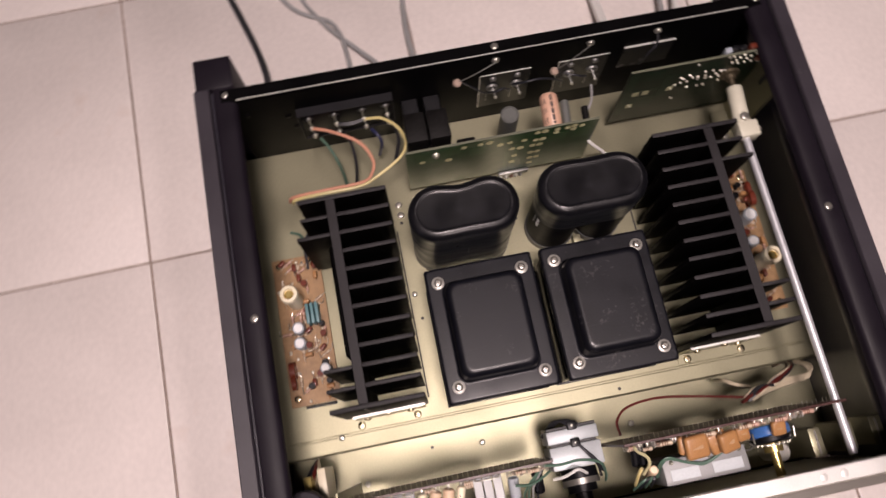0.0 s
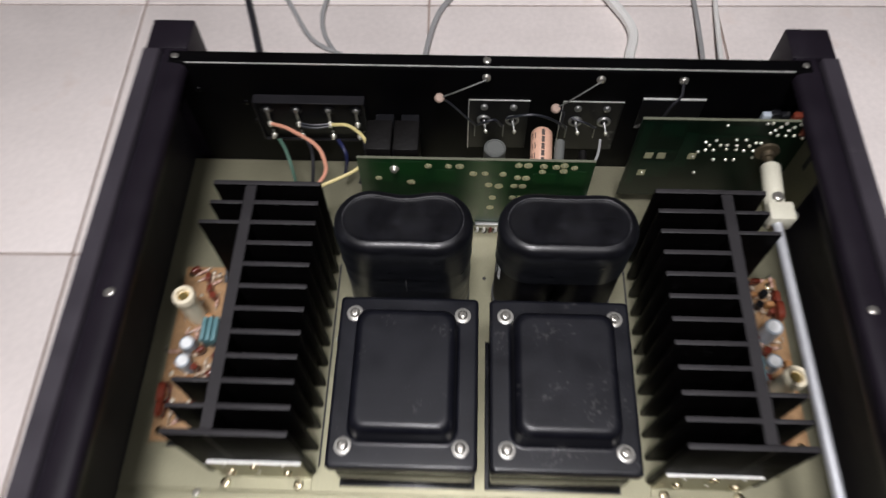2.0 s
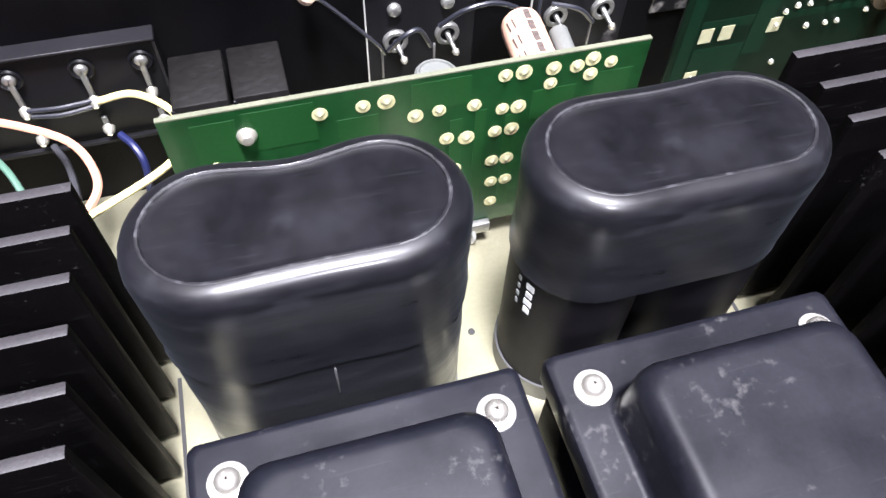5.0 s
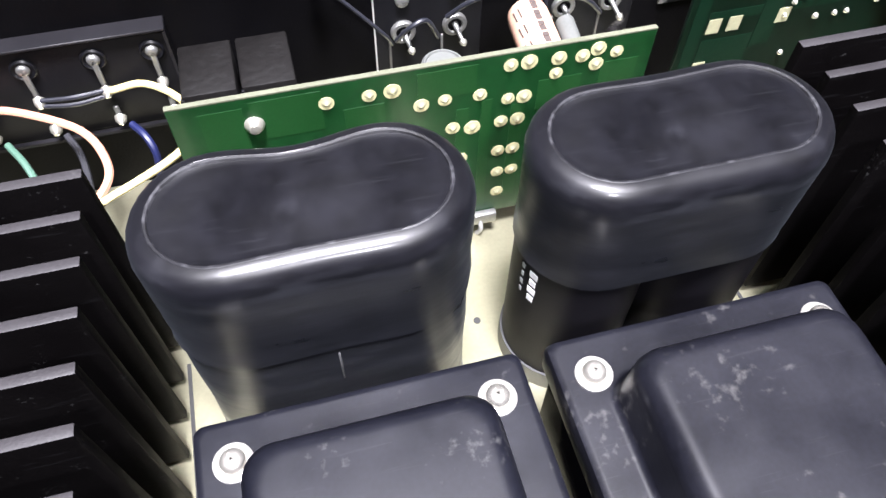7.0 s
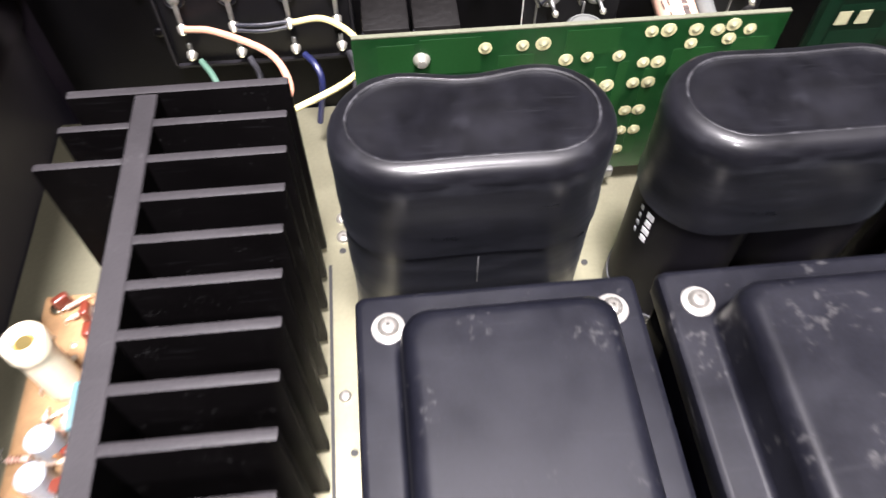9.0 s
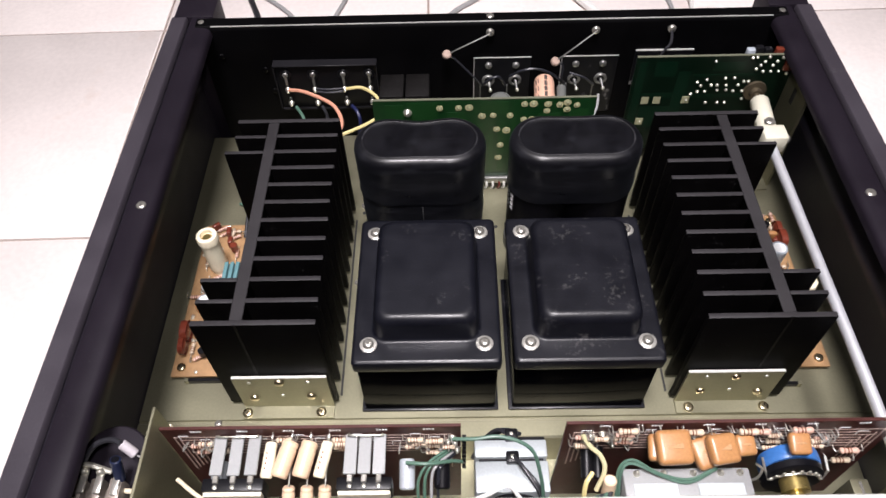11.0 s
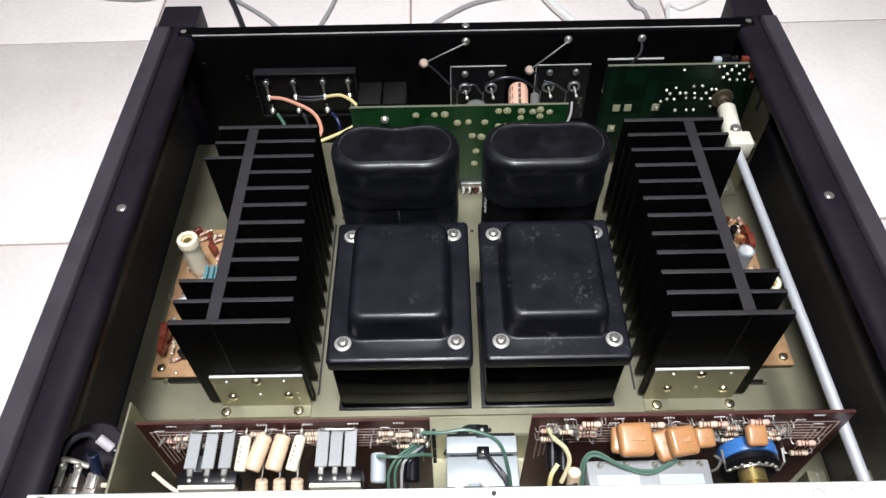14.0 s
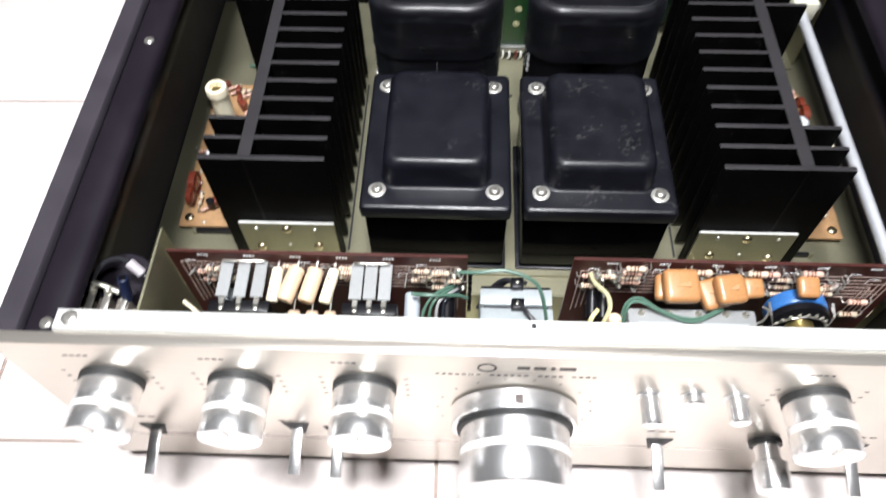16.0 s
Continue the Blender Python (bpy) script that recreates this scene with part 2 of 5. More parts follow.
def thing(name, at, label, category, group="", kind="", shift=(0, 0, 0)):
    """An Empty at a thing's base. Its parts are given in world metres, all moved by shift."""
    ob = new(name)
    ob.empty_display_size = 0.02
    ob.location = Vector(at) + Vector(shift)
    ORIGIN[ob] = Vector(at)
    return tagged(ob, label, category, group, kind)


def part(name, bm, mat, parent=None, label=""):
    """Links a bmesh, given in world metres, as one mesh object under a thing or a part."""
    base = ORIGIN.get(parent, Vector())
    if base.length:
        bmesh.ops.translate(bm, verts=bm.verts, vec=-base)
    bmesh.ops.recalc_face_normals(bm, faces=bm.faces)
    me = bpy.data.meshes.new(name)
    bm.to_mesh(me)
    bm.free()
    for m in mat if isinstance(mat, (list, tuple)) else (mat,):
        me.materials.append(m)
    me.shade_smooth()
    me.set_sharp_from_angle(angle=radians(38))
    ob = new(name, me)
    if parent:
        ob.parent = parent
    ORIGIN[ob] = base
    return tagged(ob, label) if label else ob


def box(x0, x1, y0, y1, z0, z1, bevel=0.0, seg=2, bm=None, turn=None):
    bm = bm or bmesh.new()
    m = Matrix.Translation(((x0 + x1) / 2, (y0 + y1) / 2, (z0 + z1) / 2))
    if turn:
        m = m @ pose(0, 0, 0, *turn)
    r = bmesh.ops.create_cube(bm, size=1, matrix=m @ Matrix.Diagonal((x1 - x0, y1 - y0, z1 - z0, 1)))
    if bevel:
        bmesh.ops.bevel(bm, geom=list({e for v in r["verts"] for e in v.link_edges}), offset=bevel, segments=seg,
                        profile=0.5, affect="EDGES")
    return bm


def rod(p0, p1, r0, r1=None, seg=16, bm=None):
    bm = bm or bmesh.new()
    p0, p1 = Vector(p0), Vector(p1)
    d = p1 - p0
    m = Matrix.Translation((p0 + p1) / 2) @ d.to_track_quat("Z", "Y").to_matrix().to_4x4()
    bmesh.ops.create_cone(bm, cap_ends=True, segments=seg, radius1=r0, radius2=r0 if r1 is None else r1, depth=d.length, matrix=m)
    return bm


def lathe(profile, origin, axis, seg=24, bm=None):
    """Turns (radius, height) pairs round an axis; ends with radius 0 close it."""
    bm = bm or bmesh.new()
    m = Matrix.Translation(origin) @ Vector(axis).to_track_quat("Z", "Y").to_matrix().to_4x4()
    rings = []
    for r, h in profile:
        if r < 1e-6:
            rings.append([bm.verts.new(m @ Vector((0, 0, h)))])
        else:
            rings.append([bm.verts.new(m @ Vector((r * math.cos(a), r * math.sin(a), h)))
                          for a in (2 * math.pi * i / seg for i in range(seg))])
    for a, b in zip(rings, rings[1:]):
        for i in range(seg):
            j = (i + 1) % seg
            if len(a) == 1 and len(b) > 1:
                bm.faces.new((a[0], b[j], b[i]))
            elif len(b) == 1 and len(a) > 1:
                bm.faces.new((a[i], a[j], b[0]))
            elif len(a) > 1:
                bm.faces.new((a[i], a[j], b[j], b[i]))
    return bm


def spline(points, steps=6):
    p = [Vector(q) for q in points]
    p = [2 * p[0] - p[1], *p, 2 * p[-1] - p[-2]]
    out = []
    for a, b, c, d in zip(p, p[1:], p[2:], p[3:]):
        for i in range(steps):
            t = i / steps
            out.append(0.5 * ((2 * b) + (c - a) * t + (2 * a - 5 * b + 4 * c - d) * t * t + (3 * b - a - 3 * c + d) * t ** 3))
    return out + [p[-2]]


def tube(points, r, seg=8, steps=6, bm=None, smooth=True):
    bm = bm or bmesh.new()
    pts = spline(points, steps) if smooth else [Vector(q) for q in points]
    side, rings = None, []
    for i, q in enumerate(pts):
        d = (pts[min(i + 1, len(pts) - 1)] - pts[max(i - 1, 0)]).normalized()
        if side is None:
            side = d.orthogonal().normalized()
        side = (side - d * side.dot(d)).normalized()
        up = d.cross(side)
        rings.append([bm.verts.new(q + r * (math.cos(a) * side + math.sin(a) * up)) for a in (2 * math.pi * k / seg for k in range(seg))])
    for a, b in zip(rings, rings[1:]):
        for k in range(seg):
            bm.faces.new((a[k], a[(k + 1) % seg], b[(k + 1) % seg], b[k]))
    bm.faces.new(rings[0][::-1])
    bm.faces.new(rings[-1])
    return bm


def loft(outlines, bm=None, cap=True):
    """Joins closed outlines of equal length, in order."""
    bm = bm or bmesh.new()
    rings = [[bm.verts.new(q) for q in o] for o in outlines]
    n = len(rings[0])
    for a, b in zip(rings, rings[1:]):
        for i in range(n):
            bm.faces.new((a[i], a[(i + 1) % n], b[(i + 1) % n], b[i]))
    if cap:
        bm.faces.new(rings[0][::-1])
        bm.faces.new(rings[-1])
    return bm


def rounded(cx, cy, hx, hy, r, z, seg=6):
    """A rounded rectangle in a level plane."""
    out = []
    for sx, sy, a0 in ((1, 1, 0), (-1, 1, 90), (-1, -1, 180), (1, -1, 270)):
        for i in range(seg + 1):
            a = radians(a0 + 90 * i / seg)
            out.append((cx + sx * (hx - r) + r * math.cos(a), cy + sy * (hy - r) + r * math.sin(a), z))
    return out


def profile_x(points, x0, x1, bm=None):
    """Extrudes a closed (y, z) outline along x."""
    return loft([[(x0, y, z) for y, z in points], [(x1, y, z) for y, z in points]], bm)


def profile_y(points, y0, y1, bm=None):
    """Extrudes a closed (x, z) outline along y."""
    return loft([[(x, y0, z) for x, z in points], [(x, y1, z) for x, z in points]], bm)


def screw_head(at, axis, r, h, slot=True):
    """A pan-head screw with a cross recess; at is the centre of its seat."""
    bm = lathe([(r, 0), (r, h * 0.45), (r * 0.86, h * 0.8), (r * 0.55, h), (r * 0.22, h), (r * 0.18, h * 0.55), (0, h * 0.5)], at, axis, 18)
    if slot:
        q = Vector(axis).to_track_quat("Z", "Y").to_matrix().to_4x4()
        for s in (0, 90):
            m = Matrix.Translation(Vector(at) + Vector(axis) * h * 0.98) @ q @ pose(0, 0, 0, 0, 0, s + 20)
            bmesh.ops.create_cube(bm, size=1, matrix=m @ Matrix.Diagonal((r * 1.0, r * 0.2, h * 0.12, 1)))
    return bm


def screw(at, axis, r, h, parent, mat=None, name="screw"):
    return part(name, screw_head(at, axis, r, h), mat or STEEL, parent)


# ---- room ----
GRID = radians(0.95)
NODE = Vector((-0.3143, 0.3013))
PITCH = 0.2700


def on_grid(i, j):
    x, y = i * PITCH, j * PITCH
    return NODE.x + x * math.cos(GRID) - y * math.sin(GRID), NODE.y + x * math.sin(GRID) + y * math.cos(GRID)


floor = part("floor", box(-1.62, 1.62, -1.62, 1.62, -0.06, -0.0025), GROUT)
tagged(floor, "tiled floor with narrow dark grout joints", "floor", kind="structure")
for nm, lo, hi in (("wall_north", (-1.62, 1.62), (1.62, 1.72)), ("wall_south", (-1.62, 1.62), (-1.72, -1.62)),
                   ("wall_west", (-1.72, -1.62), (-1.62, 1.62)), ("wall_east", (1.62, 1.72), (-1.62, 1.62))):
    w = part(nm, box(*lo, *hi, -0.06, 2.5), PAINT)
    tagged(w, "plain grey painted wall of the room", "wall", kind="structure")
tagged(part("ceiling", box(-1.72, 1.72, -1.72, 1.72, 2.5, 2.6), PAINT), "plain grey painted ceiling", "ceiling", kind="structure")

# ---- amplifier case ----
TOP, DECK = 0.153, 0.053
amp = thing("amplifier_case", (0, 0.2, 0), "open black metal amplifier case lying on the tiled floor, cover removed", "amplifier")


def side_panel(s):
    """An outer skin over an inner channel: a groove between the two, a broad top flange with a turned-in lip."""
    o = [(0.2175, 0.012), (0.2175, TOP - 0.0012), (0.2165, TOP), (0.2070, TOP), (0.2063, TOP - 0.0008), (0.2061, TOP - 0.0040), (0.2151, TOP - 0.0048), (0.2151, 0.012)]
    part("outer_skin", profile_y([(s * x, z) for x, z in o], 0.0285, 0.3695), CASE_GREY, amp, "satin dark grey painted outer skin of the side")
    i = [(0.2044, TOP - 0.0052), (0.2040, TOP - 0.0018), (0.2034, TOP - 0.0009), (0.2018, TOP - 0.0004), (0.1960, TOP - 0.0003), (0.1912, TOP - 0.0008), (0.1892, TOP - 0.0018), (0.1882, TOP - 0.0036),
         (0.1880, TOP - 0.0070), (0.1895, TOP - 0.0070), (0.1899, TOP - 0.0044), (0.1912, TOP - 0.0032), (0.1990, TOP - 0.0030), (0.2030, TOP - 0.0034), (0.2036, TOP - 0.0052)]
    w = [(0.2032, TOP - 0.0053), (0.2148, TOP - 0.0053), (0.2148, 0.012), (0.2125, 0.012), (0.2125, 0.094), (0.2095, 0.099), (0.2095, 0.107), (0.2125, 0.112), (0.2125, TOP - 0.0066), (0.2032, TOP - 0.0066)]
    part("inner_wall", profile_y([(s * x, z) for x, z in w], 0.0287, 0.3693), WALL_GREY, amp, "bluish dark grey inner wall of the side")
    ob = part("side_panel", profile_y([(s * x, z) for x, z in i], 0.0285, 0.3695), CASE_BLACK, amp)
    for y in (0.034, 0.200, 0.363):
        screw((s * 0.1955, y, TOP - 0.0007), (0, 0, 1), 0.0027, 0.0013, ob)
    bm = box(s * 0.2020 - 0.0135, s * 0.2020 + 0.0135, 0.3690, 0.3940, 0.010, TOP + 0.0004, 0.0012)
    part("rear_post", bm, CASE_BLACK, amp)
    screw((s * 0.2120, 0.330, 0.128), (-s, 0, 0), 0.0024, 0.0012, ob)
    return ob


side_panel(-1)
side_panel(1)

rear = part("rear_panel", profile_x([(0.3565, 0.03), (0.3565, TOP - 0.003), (0.3572, TOP - 0.0008), (0.3585, TOP + 0.0004), (0.3668, TOP + 0.0004),
                                     (0.3668, TOP - 0.0012), (0.3605, TOP - 0.0012), (0.3585, TOP - 0.004), (0.3585, 0.03)], -0.1985, 0.1985), REAR_BLACK, amp)
part("bright_edge", box(-0.1880, 0.1880, 0.3573, 0.3580, TOP - 0.0001, TOP + 0.0005), ALU_EDGE, rear)
screw((0.0, 0.3625, TOP + 0.0005), (0, 0, 1), 0.0026, 0.0013, rear)
for x in (0.0, 0.0712, 0.1222):
    screw((x, 0.3563, 0.1457), (0, -1, 0), 0.0028, 0.0022, rear)
for x, z in ((-0.158, 0.118), (-0.155, 0.099), (-0.186, 0.130)):
    screw((x, 0.3563, z), (0, -1, 0), 0.0022, 0.0012, rear, REAR_BLACK)

plate = part("chassis_plate", profile_x([(0.3560, 0.0510), (0.3560, DECK), (0.1205, DECK), (0.1200, DECK - 0.0010), (0.1188, DECK - 0.0010), (0.1182, DECK),
                                         (0.1085, DECK), (0.1073, DECK - 0.0010), (0.1073, 0.0200), (0.0330, 0.0200), (0.0330, 0.0180), (0.1093, 0.0180), (0.1093, 0.0510)],
                                        -0.2120, 0.2120), ZINC, amp, "pale yellowish plated steel chassis plate with a step")
for x, y, r in ((-0.0895, 0.2920, 0.0028), (-0.0895, 0.2830, 0.0028), (-0.0905, 0.216, 0.0022), (0.0935, 0.2920, 0.0026), (-0.165, 0.118, 0.0022)):
    screw((x, y, DECK), (0, 0, 1), r, 0.0016, plate)
for x, y in ((-0.0900, 0.2765), (-0.0880, 0.196), (0.0025, 0.262), (0.0025, 0.2985), (-0.10, 0.098), (0.05, 0.1125)):
    part("plate_hole", lathe([(0.0013, 0.0), (0.0013, 0.0003), (0, 0.0003)], (x, y, DECK if y > 0.11 else 0.02), (0, 0, 1), 10), RUBBER, plate)
for x in (-0.0949, 0.0962):
    part("vent_slot", box(x - 0.0006, x + 0.0006, 0.1350, 0.2700, DECK - 0.0002, DECK + 0.0004), RUBBER, plate)
for x, y in ((-0.155, 0.080), (0.06, 0.085), (-0.06, 0.094)):
    screw((x, y, 0.02), (0, 0, 1), 0.0024, 0.0014, plate)
part("bottom_cover", box(-0.2120, 0.2120, 0.030, 0.356, 0.0105, 0.0130), REAR_BLACK, amp)
for x in (-0.17, 0.17):
    for y in (0.07, 0.32):
        part("rubber_foot", lathe([(0.014, 0), (0.0155, 0.0105), (0, 0.0105)], (x, y, 0.0), (0, 0, 1), 20), RUBBER, amp)

# front: satin frame flange with the face plate before it
frame_top = part("front_frame", profile_x([(0.0295, 0.02), (0.0295, 0.1560), (0.0300, 0.1568), (0.0385, 0.1568), (0.0390, 0.1562), (0.0390, 0.1500),
                                           (0.0375, 0.1500), (0.0375, 0.1548), (0.0315, 0.1548), (0.0315, 0.02)], -0.1900, 0.1885), ALU_EDGE, amp)
part("frame_hole", lathe([(0.0011, 0), (0.0011, 0.0003), (0, 0.0003)], (0.0014, 0.0362, 0.1568), (0, 0, 1), 14), RUBBER, frame_top)
for x in (-0.1840, 0.1785):
    screw((x, 0.0345, 0.1568), (0, 0, 1), 0.0033, 0.0014, frame_top)
for x in (-0.1535, -0.1435, 0.133, 0.146):
    part("rivet", lathe([(0.0024, 0), (0.0022, 0.0003), (0.0012, 0.0005), (0, 0.0005)], (x, 0.0340, 0.1568), (0, 0, 1), 20), ALU_EDGE, frame_top)

# ---- front panel with its controls ----
FACE = 0.0235
panel = thing("front_panel", (0, FACE, 0.012), "brushed aluminium amplifier front panel with turned knobs and lever switches", "control panel")
part("face_plate", box(-0.2155, 0.2155, FACE, 0.0293, 0.0135, 0.1556, 0.0008), ALU, panel)


KNOBS = (-0.1775, -0.1218, -0.0680, 0.1222)


def knob(x, z, r, length, ring=0.0):
    """A turned knob: dark washer, two cylinders with a bright groove between, spun front."""
    part("knob_washer", lathe([(r * 1.02, 0.0), (r * 1.02, 0.0030), (0, 0.0030)], (x, FACE, z), (0, -1, 0), 40), RUBBER, panel)
    h, m = length, length * 0.56
    body = lathe([(r * 0.95, 0.0026), (r * 0.985, 0.0032), (r * 0.985, m - 0.0014), (r * 0.975, m - 0.0008), (r * 0.955, m - 0.0004), (r * 0.955, m + 0.0006), (r * 0.985, m + 0.0022), (r, m + 0.0026),
                  (r, h - 0.0008), (r * 0.975, h), (r * 0.30, h - 0.0006), (0, h - 0.0008)], (x, FACE, z), (0, -1, 0), 64)
    k = part("knob", body, ALU_TURNED, panel)
    part("knob_band", lathe([(r * 0.965, m - 0.0012), (r * 0.992, m - 0.0007), (r * 0.992, m + 0.0016), (r * 0.965, m + 0.0022)], (x, FACE, z), (0, -1, 0), 64), SATIN_BAND, k)
    if ring:
        part("knob_ring", lathe([(r * 1.01, 0.0012), (ring, 0.0012), (ring, 0.0085), (ring * 0.985, 0.0095), (r * 1.06, 0.0095), (r * 1.01, 0.0085)],
                                (x, FACE, z), (0, -1, 0), 56), ALU_TURNED, k)
        part("knob_gap", lathe([(r * 0.98, 0.0094), (r * 1.04, 0.0094), (r * 1.04, 0.0114), (r * 0.98, 0.0114)], (x, FACE, z), (0, -1, 0), 56), RUBBER, k)
        part("pointer_mark", box(x - 0.0018, x + 0.0018, FACE - 0.0085, FACE - 0.004, z + ring - 0.0002, z + ring + 0.0005, 0.0003), PRINT_DARK, k)
    else:
        part("pointer_mark", box(x - 0.0004, x + 0.0004, FACE - h - 0.0001, FACE - h + 0.0006, z + r * 0.3, z + r * 0.92), ALU_EDGE, k)
    return k


for kx in KNOBS:
    knob(kx, 0.1212, 0.0134, 0.0255)
knob(-0.0025, 0.0985, 0.0245, 0.038, 0.0282)
part("knob_washer", lathe([(0.0078, 0.0), (0.0078, 0.0026), (0, 0.0026)], (0.1222, FACE, 0.0640), (0, -1, 0), 28), RUBBER, panel)
part("knob", lathe([(0.0060, 0.001), (0.0060, 0.010), (0.0082, 0.0115), (0.0082, 0.0235), (0.0078, 0.0245), (0, 0.0242)], (0.1222, FACE, 0.0640), (0, -1, 0), 36), ALU_TURNED, panel, "small turned knob")
for bx, bz, bl in ((0.0533, 0.1205, 0.014), (0.0715, 0.1215, 0.005), (0.0898, 0.1205, 0.012)):
    part("push_button", lathe([(0.0054, 0), (0.0054, 0.0012), (0.0044, 0.0014), (0.0044, bl - 0.0006), (0.0039, bl), (0, bl)], (bx, FACE, bz), (0, -1, 0), 28), ALU_TURNED, panel)
for lx, lz, up in ((-0.1815, 0.0560, -1), (-0.1075, 0.0640, -1), (-0.0875, 0.0600, -1), (0.0717, 0.0560, -1), (0.1665, 0.0560, -1)):
    part("switch_recess", loft([[(lx - 0.0068, y, lz + 0.0065), (lx + 0.0068, y, lz + 0.0065), (lx + 0.0026, y, lz - 0.0090), (lx - 0.0026, y, lz - 0.0090)]
                                for y in (FACE + 0.001, FACE - 0.0003)]), RUBBER, panel)
    bm = box(-0.0028, 0.0028, -0.0225, 0.0, -0.0018, 0.0018, 0.0007)
    bmesh.ops.transform(bm, verts=bm.verts, matrix=Matrix.Translation((lx, FACE, lz - 0.001)) @ pose(0, 0, 0, 16))
    part("switch_lever", bm, ALU_TURNED, panel)


def print_bar(x0, x1, z0, z1):
    part("print_bar", box(x0, x1, FACE - 0.00015, FACE + 0.0002, z0, z1), PRINT_DARK, panel)


for x0, x1 in ((-0.0045, 0.0005), (0.0022, 0.0070), (0.0090, 0.0106), (0.0124, 0.0190)):
    print_bar(x0, x1, 0.1432, 0.1460)
part("print_ring", lathe([(0.0040, 0), (0.0040, 0.0002), (0.0031, 0.0002), (0.0031, 0)], (-0.0166, FACE, 0.1440), (0, -1, 0), 28), PRINT_DARK, panel)
x = -0.0375
for k in range(24):
    w = 0.0016 + 0.0010 * abs(noise.noise((k * 2.7, 0.3, 5.1)))
    if k not in (7, 14, 19):
        print_bar(x, x + w, 0.1362, 0.1373)
    x += w + 0.0010
for kx in KNOBS:
    for k in range(4):
        print_bar(kx - 0.0115 + 0.0028 * k, kx - 0.0096 + 0.0028 * k, 0.1446, 0.1455)
    for dz in (-0.010, -0.004, 0.002, 0.008):
        print_bar(kx - 0.0190, kx - 0.0172, 0.1212 + dz, 0.1219 + dz)
        print_bar(kx + 0.0172, kx + 0.0190, 0.1212 + dz, 0.1219 + dz)
for kx in (-0.1815, -0.1075, 0.0717, 0.1665):
    for k in range(3):
        print_bar(kx - 0.008 + 0.005 * k, kx - 0.0048 + 0.005 * k, 0.0725, 0.0733)
for a in range(-60, 241, 20):
    q = radians(a)
    cx, cz = -0.0025 + 0.0345 * math.cos(q), 0.0985 + 0.0345 * math.sin(q)
    print_bar(cx - 0.0006, cx + 0.0006, cz - 0.0003, cz + 0.0003)


# ---- power transformers ----
def power_transformer(cx, finish, label):
    cy = 0.1705
    t = thing("power_transformer", (cx, cy, DECK), label, "transformer", "pair of power transformers")
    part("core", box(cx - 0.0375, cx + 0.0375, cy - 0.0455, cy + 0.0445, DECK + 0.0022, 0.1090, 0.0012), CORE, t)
    part("base_flange", box(cx - 0.0395, cx + 0.0395, cy - 0.0464, cy + 0.0454, DECK, DECK + 0.0022, 0.0006), finish, t)
    # shroud plate: crowned sheet with turned-down edges
    cover = loft([rounded(cx, cy, hx, hy, r, z) for hx, hy, r, z in (
        (0.0390, 0.0480, 0.0020, 0.1055), (0.0393, 0.0483, 0.0022, 0.1120), (0.0388, 0.0478, 0.0026, 0.1138), (0.0378, 0.0468, 0.0026, 0.1145), (0.0370, 0.0460, 0.0026, 0.11455), (0.0298, 0.0366, 0.0078, 0.1146),
        (0.0290, 0.0358, 0.0075, 0.1146), (0.0281, 0.0349, 0.0070, 0.1152), (0.0276, 0.0344, 0.0068, 0.1166), (0.0272, 0.0340, 0.0068, 0.1270),
        (0.0266, 0.0334, 0.0068, 0.1298), (0.0252, 0.0320, 0.0066, 0.1318), (0.0238, 0.0306, 0.0062, 0.1325), (0.0228, 0.0296, 0.0060, 0.13268), (0.0220, 0.0288, 0.0058, 0.1327), (0.0210, 0.0278, 0.0056, 0.1327))])
    part("end_bell", cover, finish, t)
    for sx in (-1, 1):
        for sy in (-1, 1):
            x, y = cx + sx * 0.0304, cy + sy * 0.0372
            b = part("bolt", screw_head((x, y, 0.1152), (0, 0, 1), 0.0029, 0.0024), STEEL, t)
            part("washer", lathe([(0.0046, 0), (0.0046, 0.0006), (0.0041, 0.0009), (0, 0.0009)], (x, y, 0.1145), (0, 0, 1), 28), WASHER, b)
    return t


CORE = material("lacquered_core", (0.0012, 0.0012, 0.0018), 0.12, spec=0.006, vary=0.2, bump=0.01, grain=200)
power_transformer(-0.0421, BELL_BLACK, "black lacquered power transformer with rounded end bell and four bolts")
power_transformer(0.0427, BELL_DUSTY, "black power transformer with dust flecks on its rounded end bell")


# ---- filter capacitors ----
def peanut(cx, cy, z, inset=0.0, waist=(0.0022, 0.0006), wobble=0.0, n=16):
    r, d = 0.0199 - inset, 0.0187
    pts = []
    for i in range(n):
        a = radians(-90 + 180 * i / (n - 1))
        pts.append((d + r * math.cos(a), r * math.sin(a)))
    for i in range(1, 10):
        x = d - 2 * d * i / 10
        pts.append((x, r - waist[0] * math.cos(math.pi * x / (2 * d)) ** 2))
    for i in range(n):
        a = radians(90 + 180 * i / (n - 1))
        pts.append((-d + r * math.cos(a), r * math.sin(a)))
    for i in range(1, 10):
        x = -d + 2 * d * i / 10
        pts.append((x, -r + waist[1] * math.cos(math.pi * x / (2 * d)) ** 2))
    return [(cx + x * (1 + wobble * noise.noise((x * 90, y * 90, z * 160))), cy + y * (1 + wobble * noise.noise((y * 80, z * 150, x * 80))), z) for x, y in pts]


